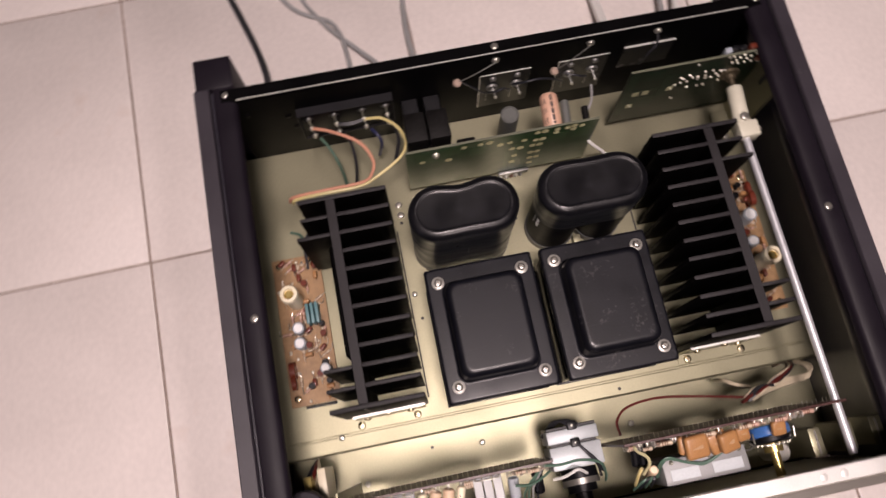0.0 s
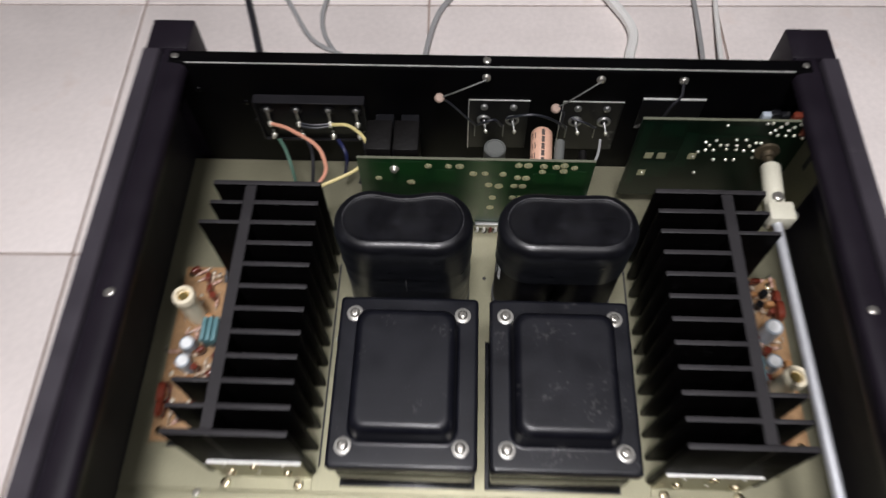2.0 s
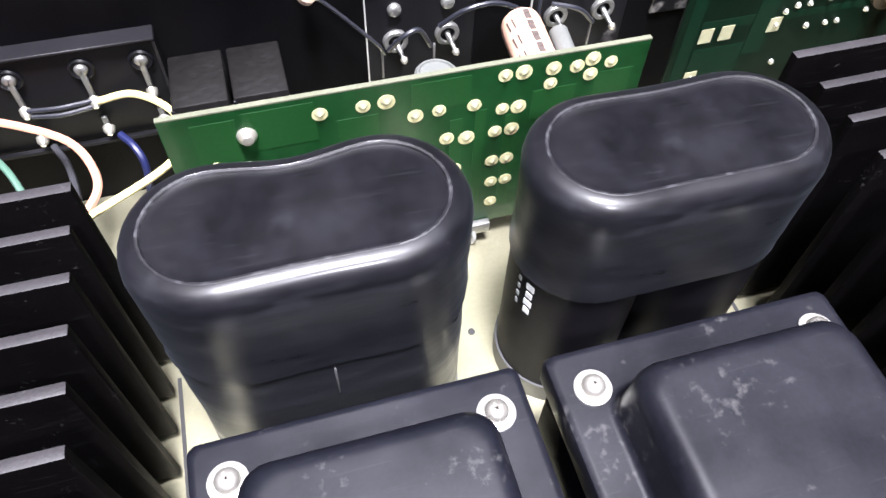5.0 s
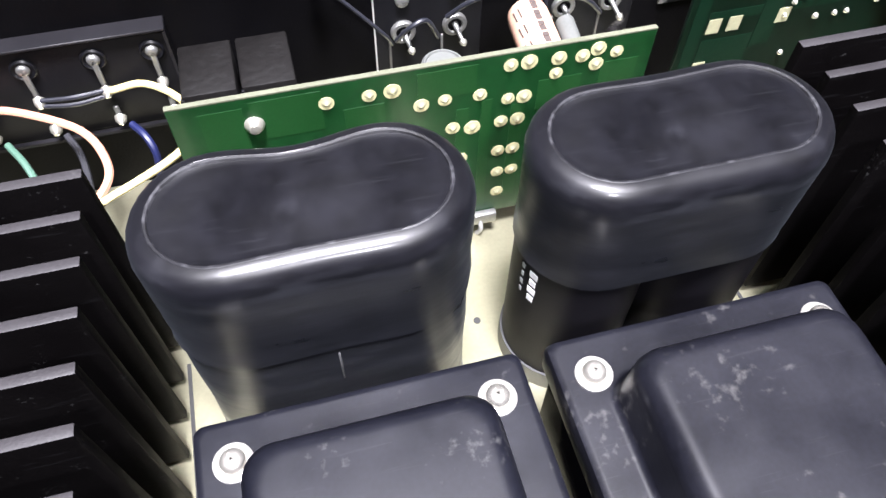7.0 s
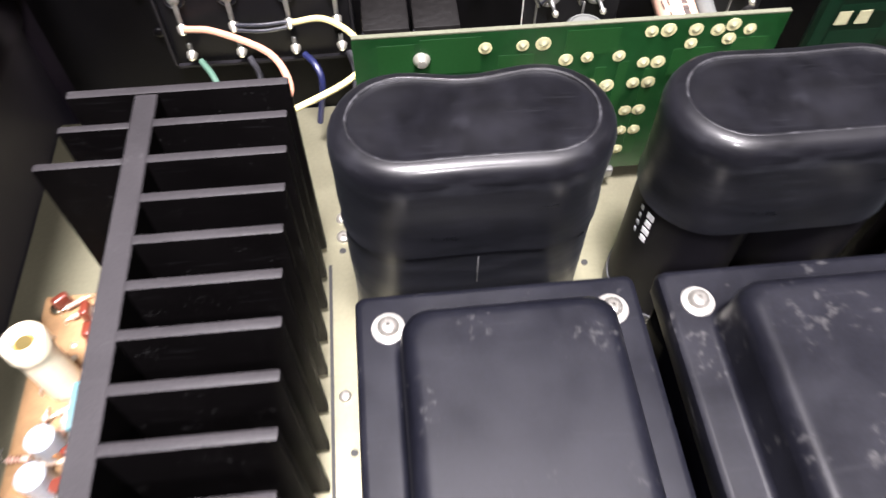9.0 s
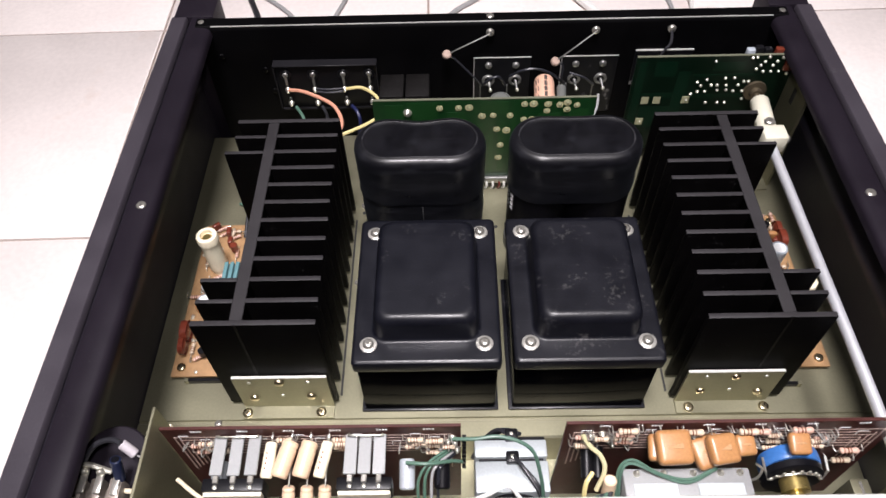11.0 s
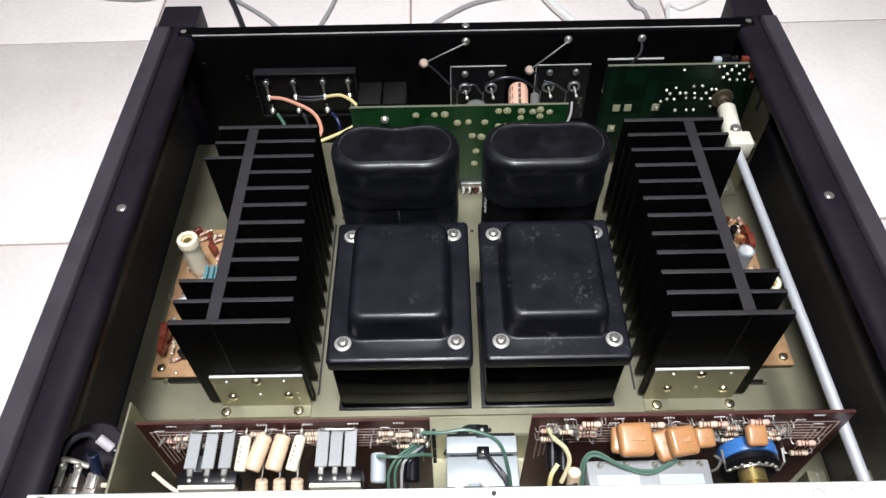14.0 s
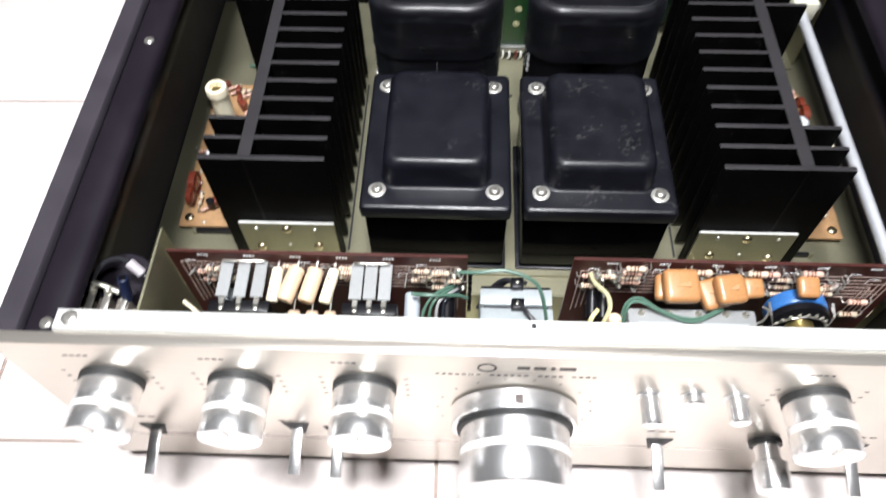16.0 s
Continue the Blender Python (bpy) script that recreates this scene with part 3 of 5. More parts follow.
def capacitor_pair(cx, waist, label, marks):
    cy, top = 0.2492, 0.1510
    t = thing("filter_capacitor_pair", (cx, cy, DECK), label, "capacitor", "pair of filter capacitors")
    foot = 0.1135 + (0.0008 if not marks else 0)
    levels = [(foot, 0.0005, 0.012), (foot + 0.0003, 0.0, 0.014), (0.1180, 0.0001, 0.02), (0.1220, 0.0, 0.018), (0.1270, 0.0002, 0.016), (0.1330, 0.0, 0.01),
              (0.1400, -0.0002, 0.006), (0.1440, -0.0003, 0.004), (0.1465, 0.0002, 0.0), (0.1484, 0.0012, 0.0), (0.1496, 0.0028, 0.0), (0.15, 0.0046, 0.0), (0.1495, 0.0056, 0.0), (0.1493, 0.0075, 0.0)]
    part("rubber_sleeve", loft([peanut(cx, cy, z + (0.0010 if z > 0.13 else 0), i, waist, w) for z, i, w in levels]), SLEEVE, t)
    if not marks:
        part("inner_sleeve", loft([peanut(cx, cy, z, 0.0004 + i, waist, w) for z, i, w in ((0.0590, 0.0006, 0.0), (0.0610, 0.0, 0.004), (0.0800, 0.0002, 0.012), (0.0950, 0.0, 0.012), (0.1060, 0.0001, 0.012), (0.1150, 0.0, 0.012))]), SLEEVE, t)
        part("sleeve_slit", box(cx + 0.0002, cx + 0.0008, cy - 0.0196, cy - 0.0180, 0.0985, 0.1120, 0.0002, 1), DARK_GREY, t, "narrow slit in the rubber")
    rim = peanut(cx, cy, top - 0.0006, 0.0050, waist)
    part("scuffed_rim", tube([*rim, rim[0]], 0.0007, 8, 1, smooth=False), SCUFF, t, "pale worn line round the top")
    can_r = 0.0190 if marks else 0.0180
    for sx in (-1, 1):
        x = cx + sx * 0.0187
        c = part("can", lathe([(0, 0.0), (can_r, 0.0), (can_r, 0.0650), (0, 0.0650)], (x, cy, DECK), (0, 0, 1), 40), CAN_BLACK, t)
        part("clamp_band", lathe([(0.0189, 0.0), (0.0197, 0.0), (0.0197, 0.0085), (0.0189, 0.0085)], (x, cy, DECK), (0, 0, 1), 40), DARK_GREY, c)
    part("clamp_lug", box(cx - 0.003, cx + 0.003, cy - 0.020, cy - 0.0120, DECK, 0.0615, 0.0005), ZINC, t)
    if marks:
        x = cx - 0.0187
        for col, (w, mat) in enumerate(((0.0028, PRINT_WHITE), (0.0012, CAP_TOP))):
            for k in range(4):
                a = radians(205 - 13 * col)
                m = Matrix.Translation((x + 0.01907 * math.cos(a), cy + 0.01907 * math.sin(a), 0.1090 - 0.0037 * k)) @ pose(0, 0, 0, 0, 0, math.degrees(a) + 90)
                bm = bmesh.new()
                bmesh.ops.create_cube(bm, size=1, matrix=m @ Matrix.Diagonal((w * (0.8 if k % 2 else 1), 0.0002, 0.0024 if col == 0 else 0.0018, 1)))
                part("print_bar", bm, mat, t)
    return t


capacitor_pair(-0.0458, (0.0024, 0.0003), "twin black filter capacitors under one waisted rubber sleeve", False)
capacitor_pair(0.0454, (0.0006, 0.0), "twin black filter capacitors in a smooth rubber sleeve with white marks", True)

# ---- heat sinks ----
SINK_TOP, FIN_REAR, FIN_PITCH = 0.1412, 0.2772, 0.01322


def lit_top(bm):
    """Marks the upward faces of an extrusion for its second material, paler as if lit."""
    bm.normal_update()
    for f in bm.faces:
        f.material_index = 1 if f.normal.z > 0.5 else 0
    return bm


def heat_sink(s, shift):
    def at(a, b):
        return tuple(sorted((shift + s * a, shift + s * b)))

    t = thing("heat_sink", (shift + s * 0.1365, 0.206, DECK), "black anodised finned heat sink screwed to a plated bracket", "heat sink", "pair of heat sinks")
    y_front = FIN_REAR - 11 * FIN_PITCH
    part("spine", lit_top(box(*at(0.1332, 0.1398), y_front + 0.0016, FIN_REAR - 0.0014, 0.0565, SINK_TOP - 0.0003, 0.0004, 1)), (SINK_BLACK, SINK_LIT), t)
    for i in range(12):
        y = FIN_REAR - i * FIN_PITCH
        sway = 0.0004 * noise.noise((i * 1.7, s * 3.1, 0.5))
        if i in (0, 11):
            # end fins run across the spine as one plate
            part("fin", lit_top(box(*at(0.0962 + sway, 0.1590), y - 0.0016, y + 0.0016, 0.0565, SINK_TOP, 0.0005, 2)), (SINK_BLACK, SINK_LIT), t)
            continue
        part("fin", lit_top(box(*at(0.0962 + sway, 0.1333), y - 0.0015, y + 0.0015, 0.0565, SINK_TOP, 0.0005, 2)), (SINK_BLACK, SINK_LIT), t)
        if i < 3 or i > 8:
            part("fin", lit_top(box(*at(0.1397, 0.1590 + (0.004 if i == 2 else 0)), y - 0.0013, y + 0.0013, 0.0565, SINK_TOP - 0.0004, 0.0005, 2)), (SINK_BLACK, SINK_LIT), t)
    part("mounting_plate", box(*at(0.1399, 0.1440), 0.166, 0.246, 0.0565, 0.1300, 0.0025, 3), SINK_BLACK, t)
    part("face_groove", box(*at(0.1360, 0.1371), y_front - 0.0018, y_front - 0.0013, 0.0700, SINK_TOP + 0.0002), REAR_BLACK, t)
    br = part("bracket", profile_x([(0.1265, DECK), (0.1205, DECK), (0.1205, DECK + 0.0014), (0.1280, DECK + 0.0014), (0.1280, 0.0890), (0.1294, 0.0890), (0.1294, DECK)], *at(0.0985, 0.1510)), ZINC, t)
    part("bright_edge", box(*at(0.0986, 0.1509), 0.1279, 0.1295, 0.0889, 0.0894), ALU_EDGE, br)
    for x in (0.1058, 0.1488):
        screw((shift + s * x, 0.1240, DECK + 0.0014), (0, 0, 1), 0.0030, 0.0016, br, BRASSY)
    for x, z, r in ((0.1252, 0.0845, 0.0027), (0.1098, 0.0680, 0.0027), (0.1425, 0.0665, 0.0027)):
        screw((shift + s * x, 0.1280, z), (0, -1, 0), r, 0.0018, br, BRASSY)
    for x, z in ((0.1095, 0.0845), (0.1420, 0.0845), (0.1260, 0.0690)):
        part("rivet", lathe([(0.0012, 0), (0.0010, 0.0006), (0, 0.0007)], (shift + s * x, 0.1280, z), (0, -1, 0), 10), STEEL, br)
    part("rear_bracket", box(*at(0.1000, 0.1650), FIN_REAR + 0.0016, FIN_REAR + 0.0032, DECK, 0.1020), ZINC, t)
    for x in (0.118, 0.130, 0.146):
        part("solder_lug", box(*at(x - 0.003, x + 0.003), FIN_REAR + 0.004, FIN_REAR + 0.009, 0.1000, 0.1050, 0.0008), SOLDER, t)
    part("terminal_strip", box(*at(0.1040, 0.1620), FIN_REAR + 0.0032, FIN_REAR + 0.0100, 0.0940, 0.1000, 0.0005), BAKELITE, t)
    return t


heat_sink(-1, 0.0004)
heat_sink(1, 0.0012)


# ---- small parts for the boards ----
def cylinder_cap(p0, p1, r, mat, parent, name="capacitor", end=None):
    p0, p1 = Vector(p0), Vector(p1)
    h = (p1 - p0).length
    e = min(r * 0.22, 0.0008)
    ob = part(name, lathe([(0, 0), (r - e, 0), (r, e), (r, h - e), (r - e, h), (r * 0.82, h), (r * 0.78, h - e * 0.8), (0, h - e * 0.8)], p0, p1 - p0, 20), mat, parent)
    if end:
        part("cap_end", lathe([(r * 0.76, 0), (r * 0.74, 0.0002), (0, 0.0002)], p0 + (p1 - p0) * (1 - e * 0.7 / h), p1 - p0, 16), end, ob)
    return ob


def resistor(p0, p1, r, parent, mat=None):
    """A dog-bone body between two leads, with colour bands."""
    p0, p1 = Vector(p0), Vector(p1)
    d = p1 - p0
    h = d.length
    ob = part("resistor", lathe([(0, 0), (r * 0.8, 0), (r, h * 0.08), (r, h * 0.2), (r * 0.82, h * 0.28), (r * 0.82, h * 0.72), (r, h * 0.8), (r, h * 0.92), (r * 0.8, h), (0, h)], p0, d, 12), mat or RESISTOR, parent)
    for f in (0.2, 0.42, 0.58):
        part("colour_band", lathe([(r * 0.6, -h * 0.03), (r * 1.03, -h * 0.03), (r * 1.03, h * 0.03), (r * 0.6, h * 0.03)], p0 + d * f, d, 12), BAND, ob)
    u = d.normalized()
    drop = Vector((0, 0.004, 0)) if abs(u.y) < 0.5 else Vector((0, 0, -0.004))
    part("lead", tube([p0 - u * 0.0025 + drop, p0 - u * 0.0022, p0, p1, p1 + u * 0.0022, p1 + u * 0.0025 + drop], 0.00028, 5, 3), STEEL, ob)
    return ob


def dipped_cap(c, w, h, d, turn, mat, parent):
    """A pillow-shaped dipped film capacitor."""
    bm = box(-w / 2, w / 2, -d / 2, d / 2, -h / 2, h / 2, min(d, h) * 0.36, 4)
    bmesh.ops.transform(bm, verts=bm.verts, matrix=Matrix.Translation(c) @ pose(0, 0, 0, *turn))
    return part("film_capacitor", bm, mat, parent)


def wire(points, r, colour, parent, name="wire"):
    return part(name, tube(points, r, 8, 6), WIRE[colour], parent)


def blobs(spots, y, r, parent):
    """Solder joints on a board that faces the front: a flat pad and a peaked mound each."""
    for k, (x, z) in enumerate(spots):
        q = r * (0.9 + 0.25 * noise.noise((k * 3.3, x * 50, 1)))
        j = part("solder_pad", lathe([(q * 1.15, 0), (q * 1.15, 0.0002), (0, 0.0002)], (x, y, z), (0, -1, 0), 14), PAD, parent)
        part("solder_joint", lathe([(q * 0.9, 0.0001), (q * 0.62, 0.0003), (q * 0.34, 0.0006), (q * 0.2, 0.0009), (0, 0.0010)], (x, y, z), (0.15 * noise.noise((k, 2, 2)), -1, -0.1), 12), JOINT, j)

# ---- relay board behind the capacitors ----
mid = thing("relay_board", (-0.006, 0.301, 0.062), "upright green circuit board with rows of silver solder joints", "circuit board", shift=(0, 0.0004, -0.0015))
MID = 0.3000
part("board", box(-0.0778, 0.0662, MID, 0.3016, 0.0640, 0.1366, 0.0002, 1), GREEN, mid)
part("board_edge", box(-0.0778, 0.0662, MID - 0.00005, 0.30165, 0.1363, 0.1368), BOARD_EDGE, mid, "pale sawn upper edge")
for x0, x1, z0, z1 in ((-0.070, -0.058, 0.112, 0.133), (-0.056, -0.036, 0.120, 0.1345), (-0.030, -0.018, 0.112, 0.126), (-0.008, 0.010, 0.124, 0.1345),
                       (0.004, 0.008, 0.070, 0.118), (0.012, 0.0155, 0.068, 0.120), (0.022, 0.0265, 0.072, 0.116), (0.030, 0.044, 0.112, 0.124), (0.050, 0.062, 0.110, 0.127), (-0.002, 0.001, 0.070, 0.106)):
    part("copper_track", box(x0, x1, MID - 0.00012, MID + 0.0002, z0, z1), GREEN_TRACK, mid)
blobs([(-0.0347, 0.1297), (-0.0223, 0.1298), (-0.0155, 0.1300), (-0.0070, 0.1225), (0.0003, 0.1230), (0.0113, 0.1226), (0.0030, 0.1106),
       (0.0094, 0.1094), (0.0203, 0.1321), (0.0260, 0.1322), (0.0354, 0.1317), (0.0352, 0.1260), (0.0430, 0.1310), (0.0478, 0.1328), (0.0541, 0.1305),
       (0.0480, 0.1270), (0.0205, 0.1190), (0.0257, 0.1188), (0.0189, 0.1098), (0.0244, 0.1097), (0.0189, 0.0963), (0.0194, 0.0857), (0.0200, 0.0752),
       (-0.066, 0.116), (-0.046, 0.112), (0.006, 0.096), (0.005, 0.084), (0.0240, 0.0963), (0.0245, 0.0857)], MID - 0.0001, 0.0023, mid)
part("solder_mound", lathe([(0.0030, 0), (0.0028, 0.0010), (0.0016, 0.0026), (0, 0.0030)], (-0.0556, MID, 0.1265), (0, -1, 0), 16), SOLDER, mid)
cylinder_cap((0.0068, 0.3260, 0.0680), (0.0068, 0.3260, 0.1150), 0.0072, GREY_DULL, mid, "grey_capacitor", GREY_DULL)
sal = part("salmon_capacitor", lathe([(0, 0), (0.0062, 0), (0.0068, 0.0008), (0.0068, 0.0235), (0.0064, 0.0258), (0.0054, 0.0270), (0.0040, 0.0273), (0.0038, 0.0268), (0, 0.0268)],
                                     (0.0342, 0.3036, 0.1250), (0.06, 1, 0.04), 32), SALMON, mid, "salmon sleeved capacitor with a dark printed stripe")
for k in range(9):
    y = 0.3050 + 0.0026 * k
    part("print_bar", box(0.0337 + 0.06 * (y - 0.3036), 0.0357 + 0.06 * (y - 0.3036), y, y + (0.0025 if k % 2 else 0.0018), 0.1316 + 0.04 * (y - 0.3036), 0.13195 + 0.04 * (y - 0.3036)), PRINT_DARK, sal)
for a in (-38, -55):
    for k in range(3):
        y = 0.3065 + 0.0075 * k
        bm = box(-0.0003, 0.0003, y, y + 0.0045, 0.00665, 0.00685)
        bmesh.ops.transform(bm, verts=bm.verts, matrix=Matrix.Translation((0.0342 + 0.06 * (y - 0.3036), 0, 0.1250 + 0.04 * (y - 0.3036))) @ pose(0, 0, 0, 0, a, 0))
        part("print_bar", bm, PRINT_DARK, sal)
cylinder_cap((0.0450, 0.3040, 0.1240), (0.0470, 0.3240, 0.1250), 0.0032, GREY_DULL, mid, "grey_capacitor")
cylinder_cap((0.0600, 0.3040, 0.1230), (0.0610, 0.3170, 0.1240), 0.0026, GREY_PLASTIC, mid, "grey_capacitor")
for x, r in ((-0.060, 0.006), (-0.030, 0.007)):
    part("relay", box(x - r, x + r, 0.3017, 0.3150, 0.080, 0.112, 0.0008), GREY_PLASTIC, mid)
for k, (x, c) in enumerate(((0.0015, "white"), (0.0060, "red"), (0.0095, "white"), (0.0135, "grey"), (-0.003, "white"))):
    wire([(x, 0.2985, 0.0650), (x + 0.0006, 0.2968, 0.0585), (x - 0.0003, 0.2995, 0.0530), (x + 0.002, 0.3040, 0.0508)], 0.0009, c, mid)
part("connector", box(-0.0045, 0.0200, 0.2970, 0.2998, 0.0610, 0.0660, 0.0005), DULL_STEEL, mid)
part("foot_bracket", box(0.0700, 0.0860, 0.2880, 0.3010, 0.0500, 0.0640, 0.0006), ZINC, mid)
wire([(0.0640, 0.3020, 0.0980), (0.0670, 0.2980, 0.0960), (0.0760, 0.2930, 0.0880), (0.0840, 0.2900, 0.0780)], 0.0013, "white", mid)

# ---- phono board with selector shaft ----
sel = thing("selector_board", (0.150, 0.340, 0.06), "dark green circuit board with many fine solder points", "circuit board", shift=(-0.0045, -0.0147, 0.0083))
SEL = 0.3395
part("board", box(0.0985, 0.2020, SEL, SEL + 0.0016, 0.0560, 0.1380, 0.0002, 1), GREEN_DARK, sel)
part("board_edge", box(0.0985, 0.2020, SEL - 0.00005, SEL + 0.00165, 0.1377, 0.1382), BOARD_EDGE, sel)
part("red_connector", box(0.1945, 0.2015, SEL - 0.0022, SEL - 0.0002, 0.1265, 0.1350, 0.0005, 1), RED_BROWN, sel)
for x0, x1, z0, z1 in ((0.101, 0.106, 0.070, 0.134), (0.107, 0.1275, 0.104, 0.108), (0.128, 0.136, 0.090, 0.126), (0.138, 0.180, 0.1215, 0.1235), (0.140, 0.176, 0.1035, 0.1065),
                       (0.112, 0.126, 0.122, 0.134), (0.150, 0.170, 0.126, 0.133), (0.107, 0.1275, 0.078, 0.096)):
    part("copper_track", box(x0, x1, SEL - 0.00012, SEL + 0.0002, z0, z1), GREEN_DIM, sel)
joint = None
for x, z in ((0.150, 0.134), (0.142, 0.117), (0.145, 0.114), (0.148, 0.119), (0.152, 0.114), (0.156, 0.114), (0.160, 0.120), (0.166, 0.120), (0.162, 0.114), (0.170, 0.114),
             (0.173, 0.117), (0.176, 0.117), (0.140, 0.107), (0.144, 0.109), (0.149, 0.109), (0.157, 0.110), (0.163, 0.110), (0.168, 0.109), (0.174, 0.109), (0.138, 0.102),
             (0.152, 0.099), (0.160, 0.099), (0.165, 0.099), (0.176, 0.102), (0.173, 0.136), (0.176, 0.1365), (0.182, 0.133), (0.184, 0.1365), (0.190, 0.133), (0.193, 0.136),
             (0.178, 0.127), (0.183, 0.125), (0.188, 0.125), (0.193, 0.125), (0.180, 0.130), (0.188, 0.130), (0.199, 0.123), (0.199, 0.127), (0.110, 0.083), (0.144, 0.084)):
    s = 0.0011 + 0.0003 * noise.noise((x * 400, z * 400, 0))
    part("solder_joint", lathe([(s, 0), (s * 0.85, 0.0006), (s * 0.4, 0.0013), (0, 0.0016)], (x, SEL, z), (0, -1, 0), 10), SOLDER, sel)
for x, z in ((0.110, 0.102), (0.118, 0.102), (0.1375, 0.102), (0.1095, 0.083)):
    part("solder_pad", box(x - 0.0025, x + 0.0025, SEL - 0.0003, SEL + 0.0002, z - 0.0030, z + 0.0030), JOINT, sel)
for x, h, mt in ((0.1720, 0.0022, GREY_SLEEVE), (0.1770, 0.0040, BAKELITE), (0.1830, 0.0026, BAKELITE), (0.1905, 0.0024, RED_BROWN)):
    part("switch_tab", box(x - 0.0025, x + 0.0025, SEL + 0.002, SEL + 0.006, 0.130, 0.138 + h, 0.0006), mt, sel)
part("side_bracket", profile_y([(0.2030, 0.0450), (0.2030, 0.124), (0.2045, 0.128), (0.2085, 0.128), (0.2085, 0.126), (0.2050, 0.124), (0.2050, 0.0450)], 0.3110, 0.3440), ZINC, sel)
part("bracket_slot", box(0.2026, 0.2031, 0.3250, 0.3290, 0.108, 0.120, 0.0002, 1), RUBBER, sel)
part("bracket_foot", box(0.1880, 0.2030, 0.3060, 0.3340, 0.0447, 0.0461, 0.0004, 1), ZINC, sel)
for y in (0.3120, 0.3210):
    screw((0.1955, y, 0.0461), (0, 0, 1), 0.0027, 0.0016, sel)
part("shaft_bushing", lathe([(0.0075, 0), (0.0075, 0.0020), (0.0040, 0.0026), (0.0040, 0.0060), (0.0024, 0.0062), (0.0024, 0.0300), (0, 0.0300)], (0.1822, SEL, 0.1095), (0, -1, 0), 24), BRONZE, sel)

rodset = thing("selector_rod", (0.175, 0.17, 0.118), "long grey metal selector rod with a white nylon coupling", "rod")
part("rod", tube([(0.1730, 0.2760, 0.1200), (0.1738, 0.150, 0.1203), (0.1742, 0.0395, 0.1206)], 0.0029, 14, 4), ROD, rodset)
coup = part("coupling", lathe([(0.0026, 0), (0.0056, 0.0004), (0.0060, 0.0010), (0.0060, 0.0290), (0.0056, 0.0300), (0.0026, 0.0304)], (0.1768, 0.3115, 0.1195), (-0.09, -1, 0.0), 24), NYLON, rodset)
part("coupling_block", box(0.1675, 0.1825, 0.2690, 0.2815, 0.1135, 0.1265, 0.0012), NYLON, rodset)
screw((0.1745, 0.2850, 0.1254), (0, 0, 1), 0.0034, 0.0018, coup)
screw((0.1838, 0.2755, 0.1195), (1, 0, 0), 0.0028, 0.0026, coup)

# ---- speaker terminals, outlets and jacks on the rear panel ----
spk = thing("speaker_terminal_block", (-0.115, 0.35, 0.091), "black speaker terminal block with soldered lugs on the rear panel", "terminal block", shift=(-0.0006, 0.0025, -0.0035))
blk = box(-0.1500, -0.0790, 0.3490, 0.3555, 0.0905, 0.1285, 0.0008)
part("block", blk, BLOCK_BLACK, spk)
part("rim", box(-0.1510, -0.0780, 0.3470, 0.3555, 0.1279, 0.1290, 0.0003, 1), RIM_GREY, spk)
part("rim", box(-0.1510, -0.1500, 0.3472, 0.3555, 0.0905, 0.1277), RIM_GREY, spk)
part("rim", box(-0.1498, -0.0794, 0.3472, 0.3490, 0.0892, 0.0904), RIM_GREY, spk)
part("rim", box(-0.0790, -0.0780, 0.3472, 0.3555, 0.0905, 0.1277), RIM_GREY, spk)
for k, x in enumerate((-0.1432, -0.1238, -0.1025, -0.0842)):
    lug = part("terminal_lug", box(x - 0.0009, x + 0.0009, 0.3470, 0.3482, 0.1080, 0.1205, 0.0003, 1), DULL_STEEL, spk)
    part("socket", lathe([(0.0040, 0), (0.0040, 0.0007), (0.0034, 0.0012), (0.0026, 0.0005), (0, 0.0005)], (x, 0.3490, 0.1205), (0, -1, 0), 24), BAKELITE, spk)
    screw((x, 0.3486, 0.1205), (0, -1, 0), 0.0021, 0.0016, lug, DULL_STEEL)
    part("solder_joint", lathe([(0.0019, 0), (0.0017, 0.0018), (0.0008, 0.0034), (0, 0.0036)], (x, 0.3475, 0.1090), (0.1, -1, -0.4), 12), SOLDER, lug)
    low = part("terminal_lug", box(x - 0.0004, x + 0.0014, 0.3460, 0.3472, 0.0940, 0.1020, 0.0003, 1), DULL_STEEL, spk)
    part("solder_joint", lathe([(0.0021, 0), (0.0019, 0.0016), (0.0008, 0.0030), (0, 0.0032)], (x + 0.0006, 0.3465, 0.0970), (0, -1, -0.3), 12), SOLDER, low)
wire([(-0.1420, 0.3455, 0.1095), (-0.1290, 0.3390, 0.1125), (-0.1090, 0.3260, 0.1120), (-0.1015, 0.3110, 0.1100), (-0.1040, 0.3010, 0.1085), (-0.1120, 0.2955, 0.1080), (-0.1400, 0.2945, 0.1085), (-0.1650, 0.2940, 0.1070), (-0.1690, 0.2935, 0.1000)], 0.0013, "pink", spk)
wire([(-0.1010, 0.3455, 0.1095), (-0.0890, 0.3420, 0.1130), (-0.0780, 0.3320, 0.1125), (-0.0745, 0.3190, 0.1120), (-0.0810, 0.3080, 0.1120), (-0.1000, 0.2970, 0.1110), (-0.1150, 0.2925, 0.1085), (-0.1450, 0.2920, 0.1090), (-0.1640, 0.2920, 0.1060), (-0.1670, 0.2920, 0.0990)], 0.0012, "cream", spk)
wire([(-0.1230, 0.3460, 0.1095), (-0.1130, 0.3445, 0.1100), (-0.1030, 0.3460, 0.1095)], 0.0008, "slate", spk)
wire([(-0.1225, 0.3455, 0.1075), (-0.1130, 0.3440, 0.1075), (-0.1035, 0.3455, 0.1075)], 0.0008, "slate", spk)
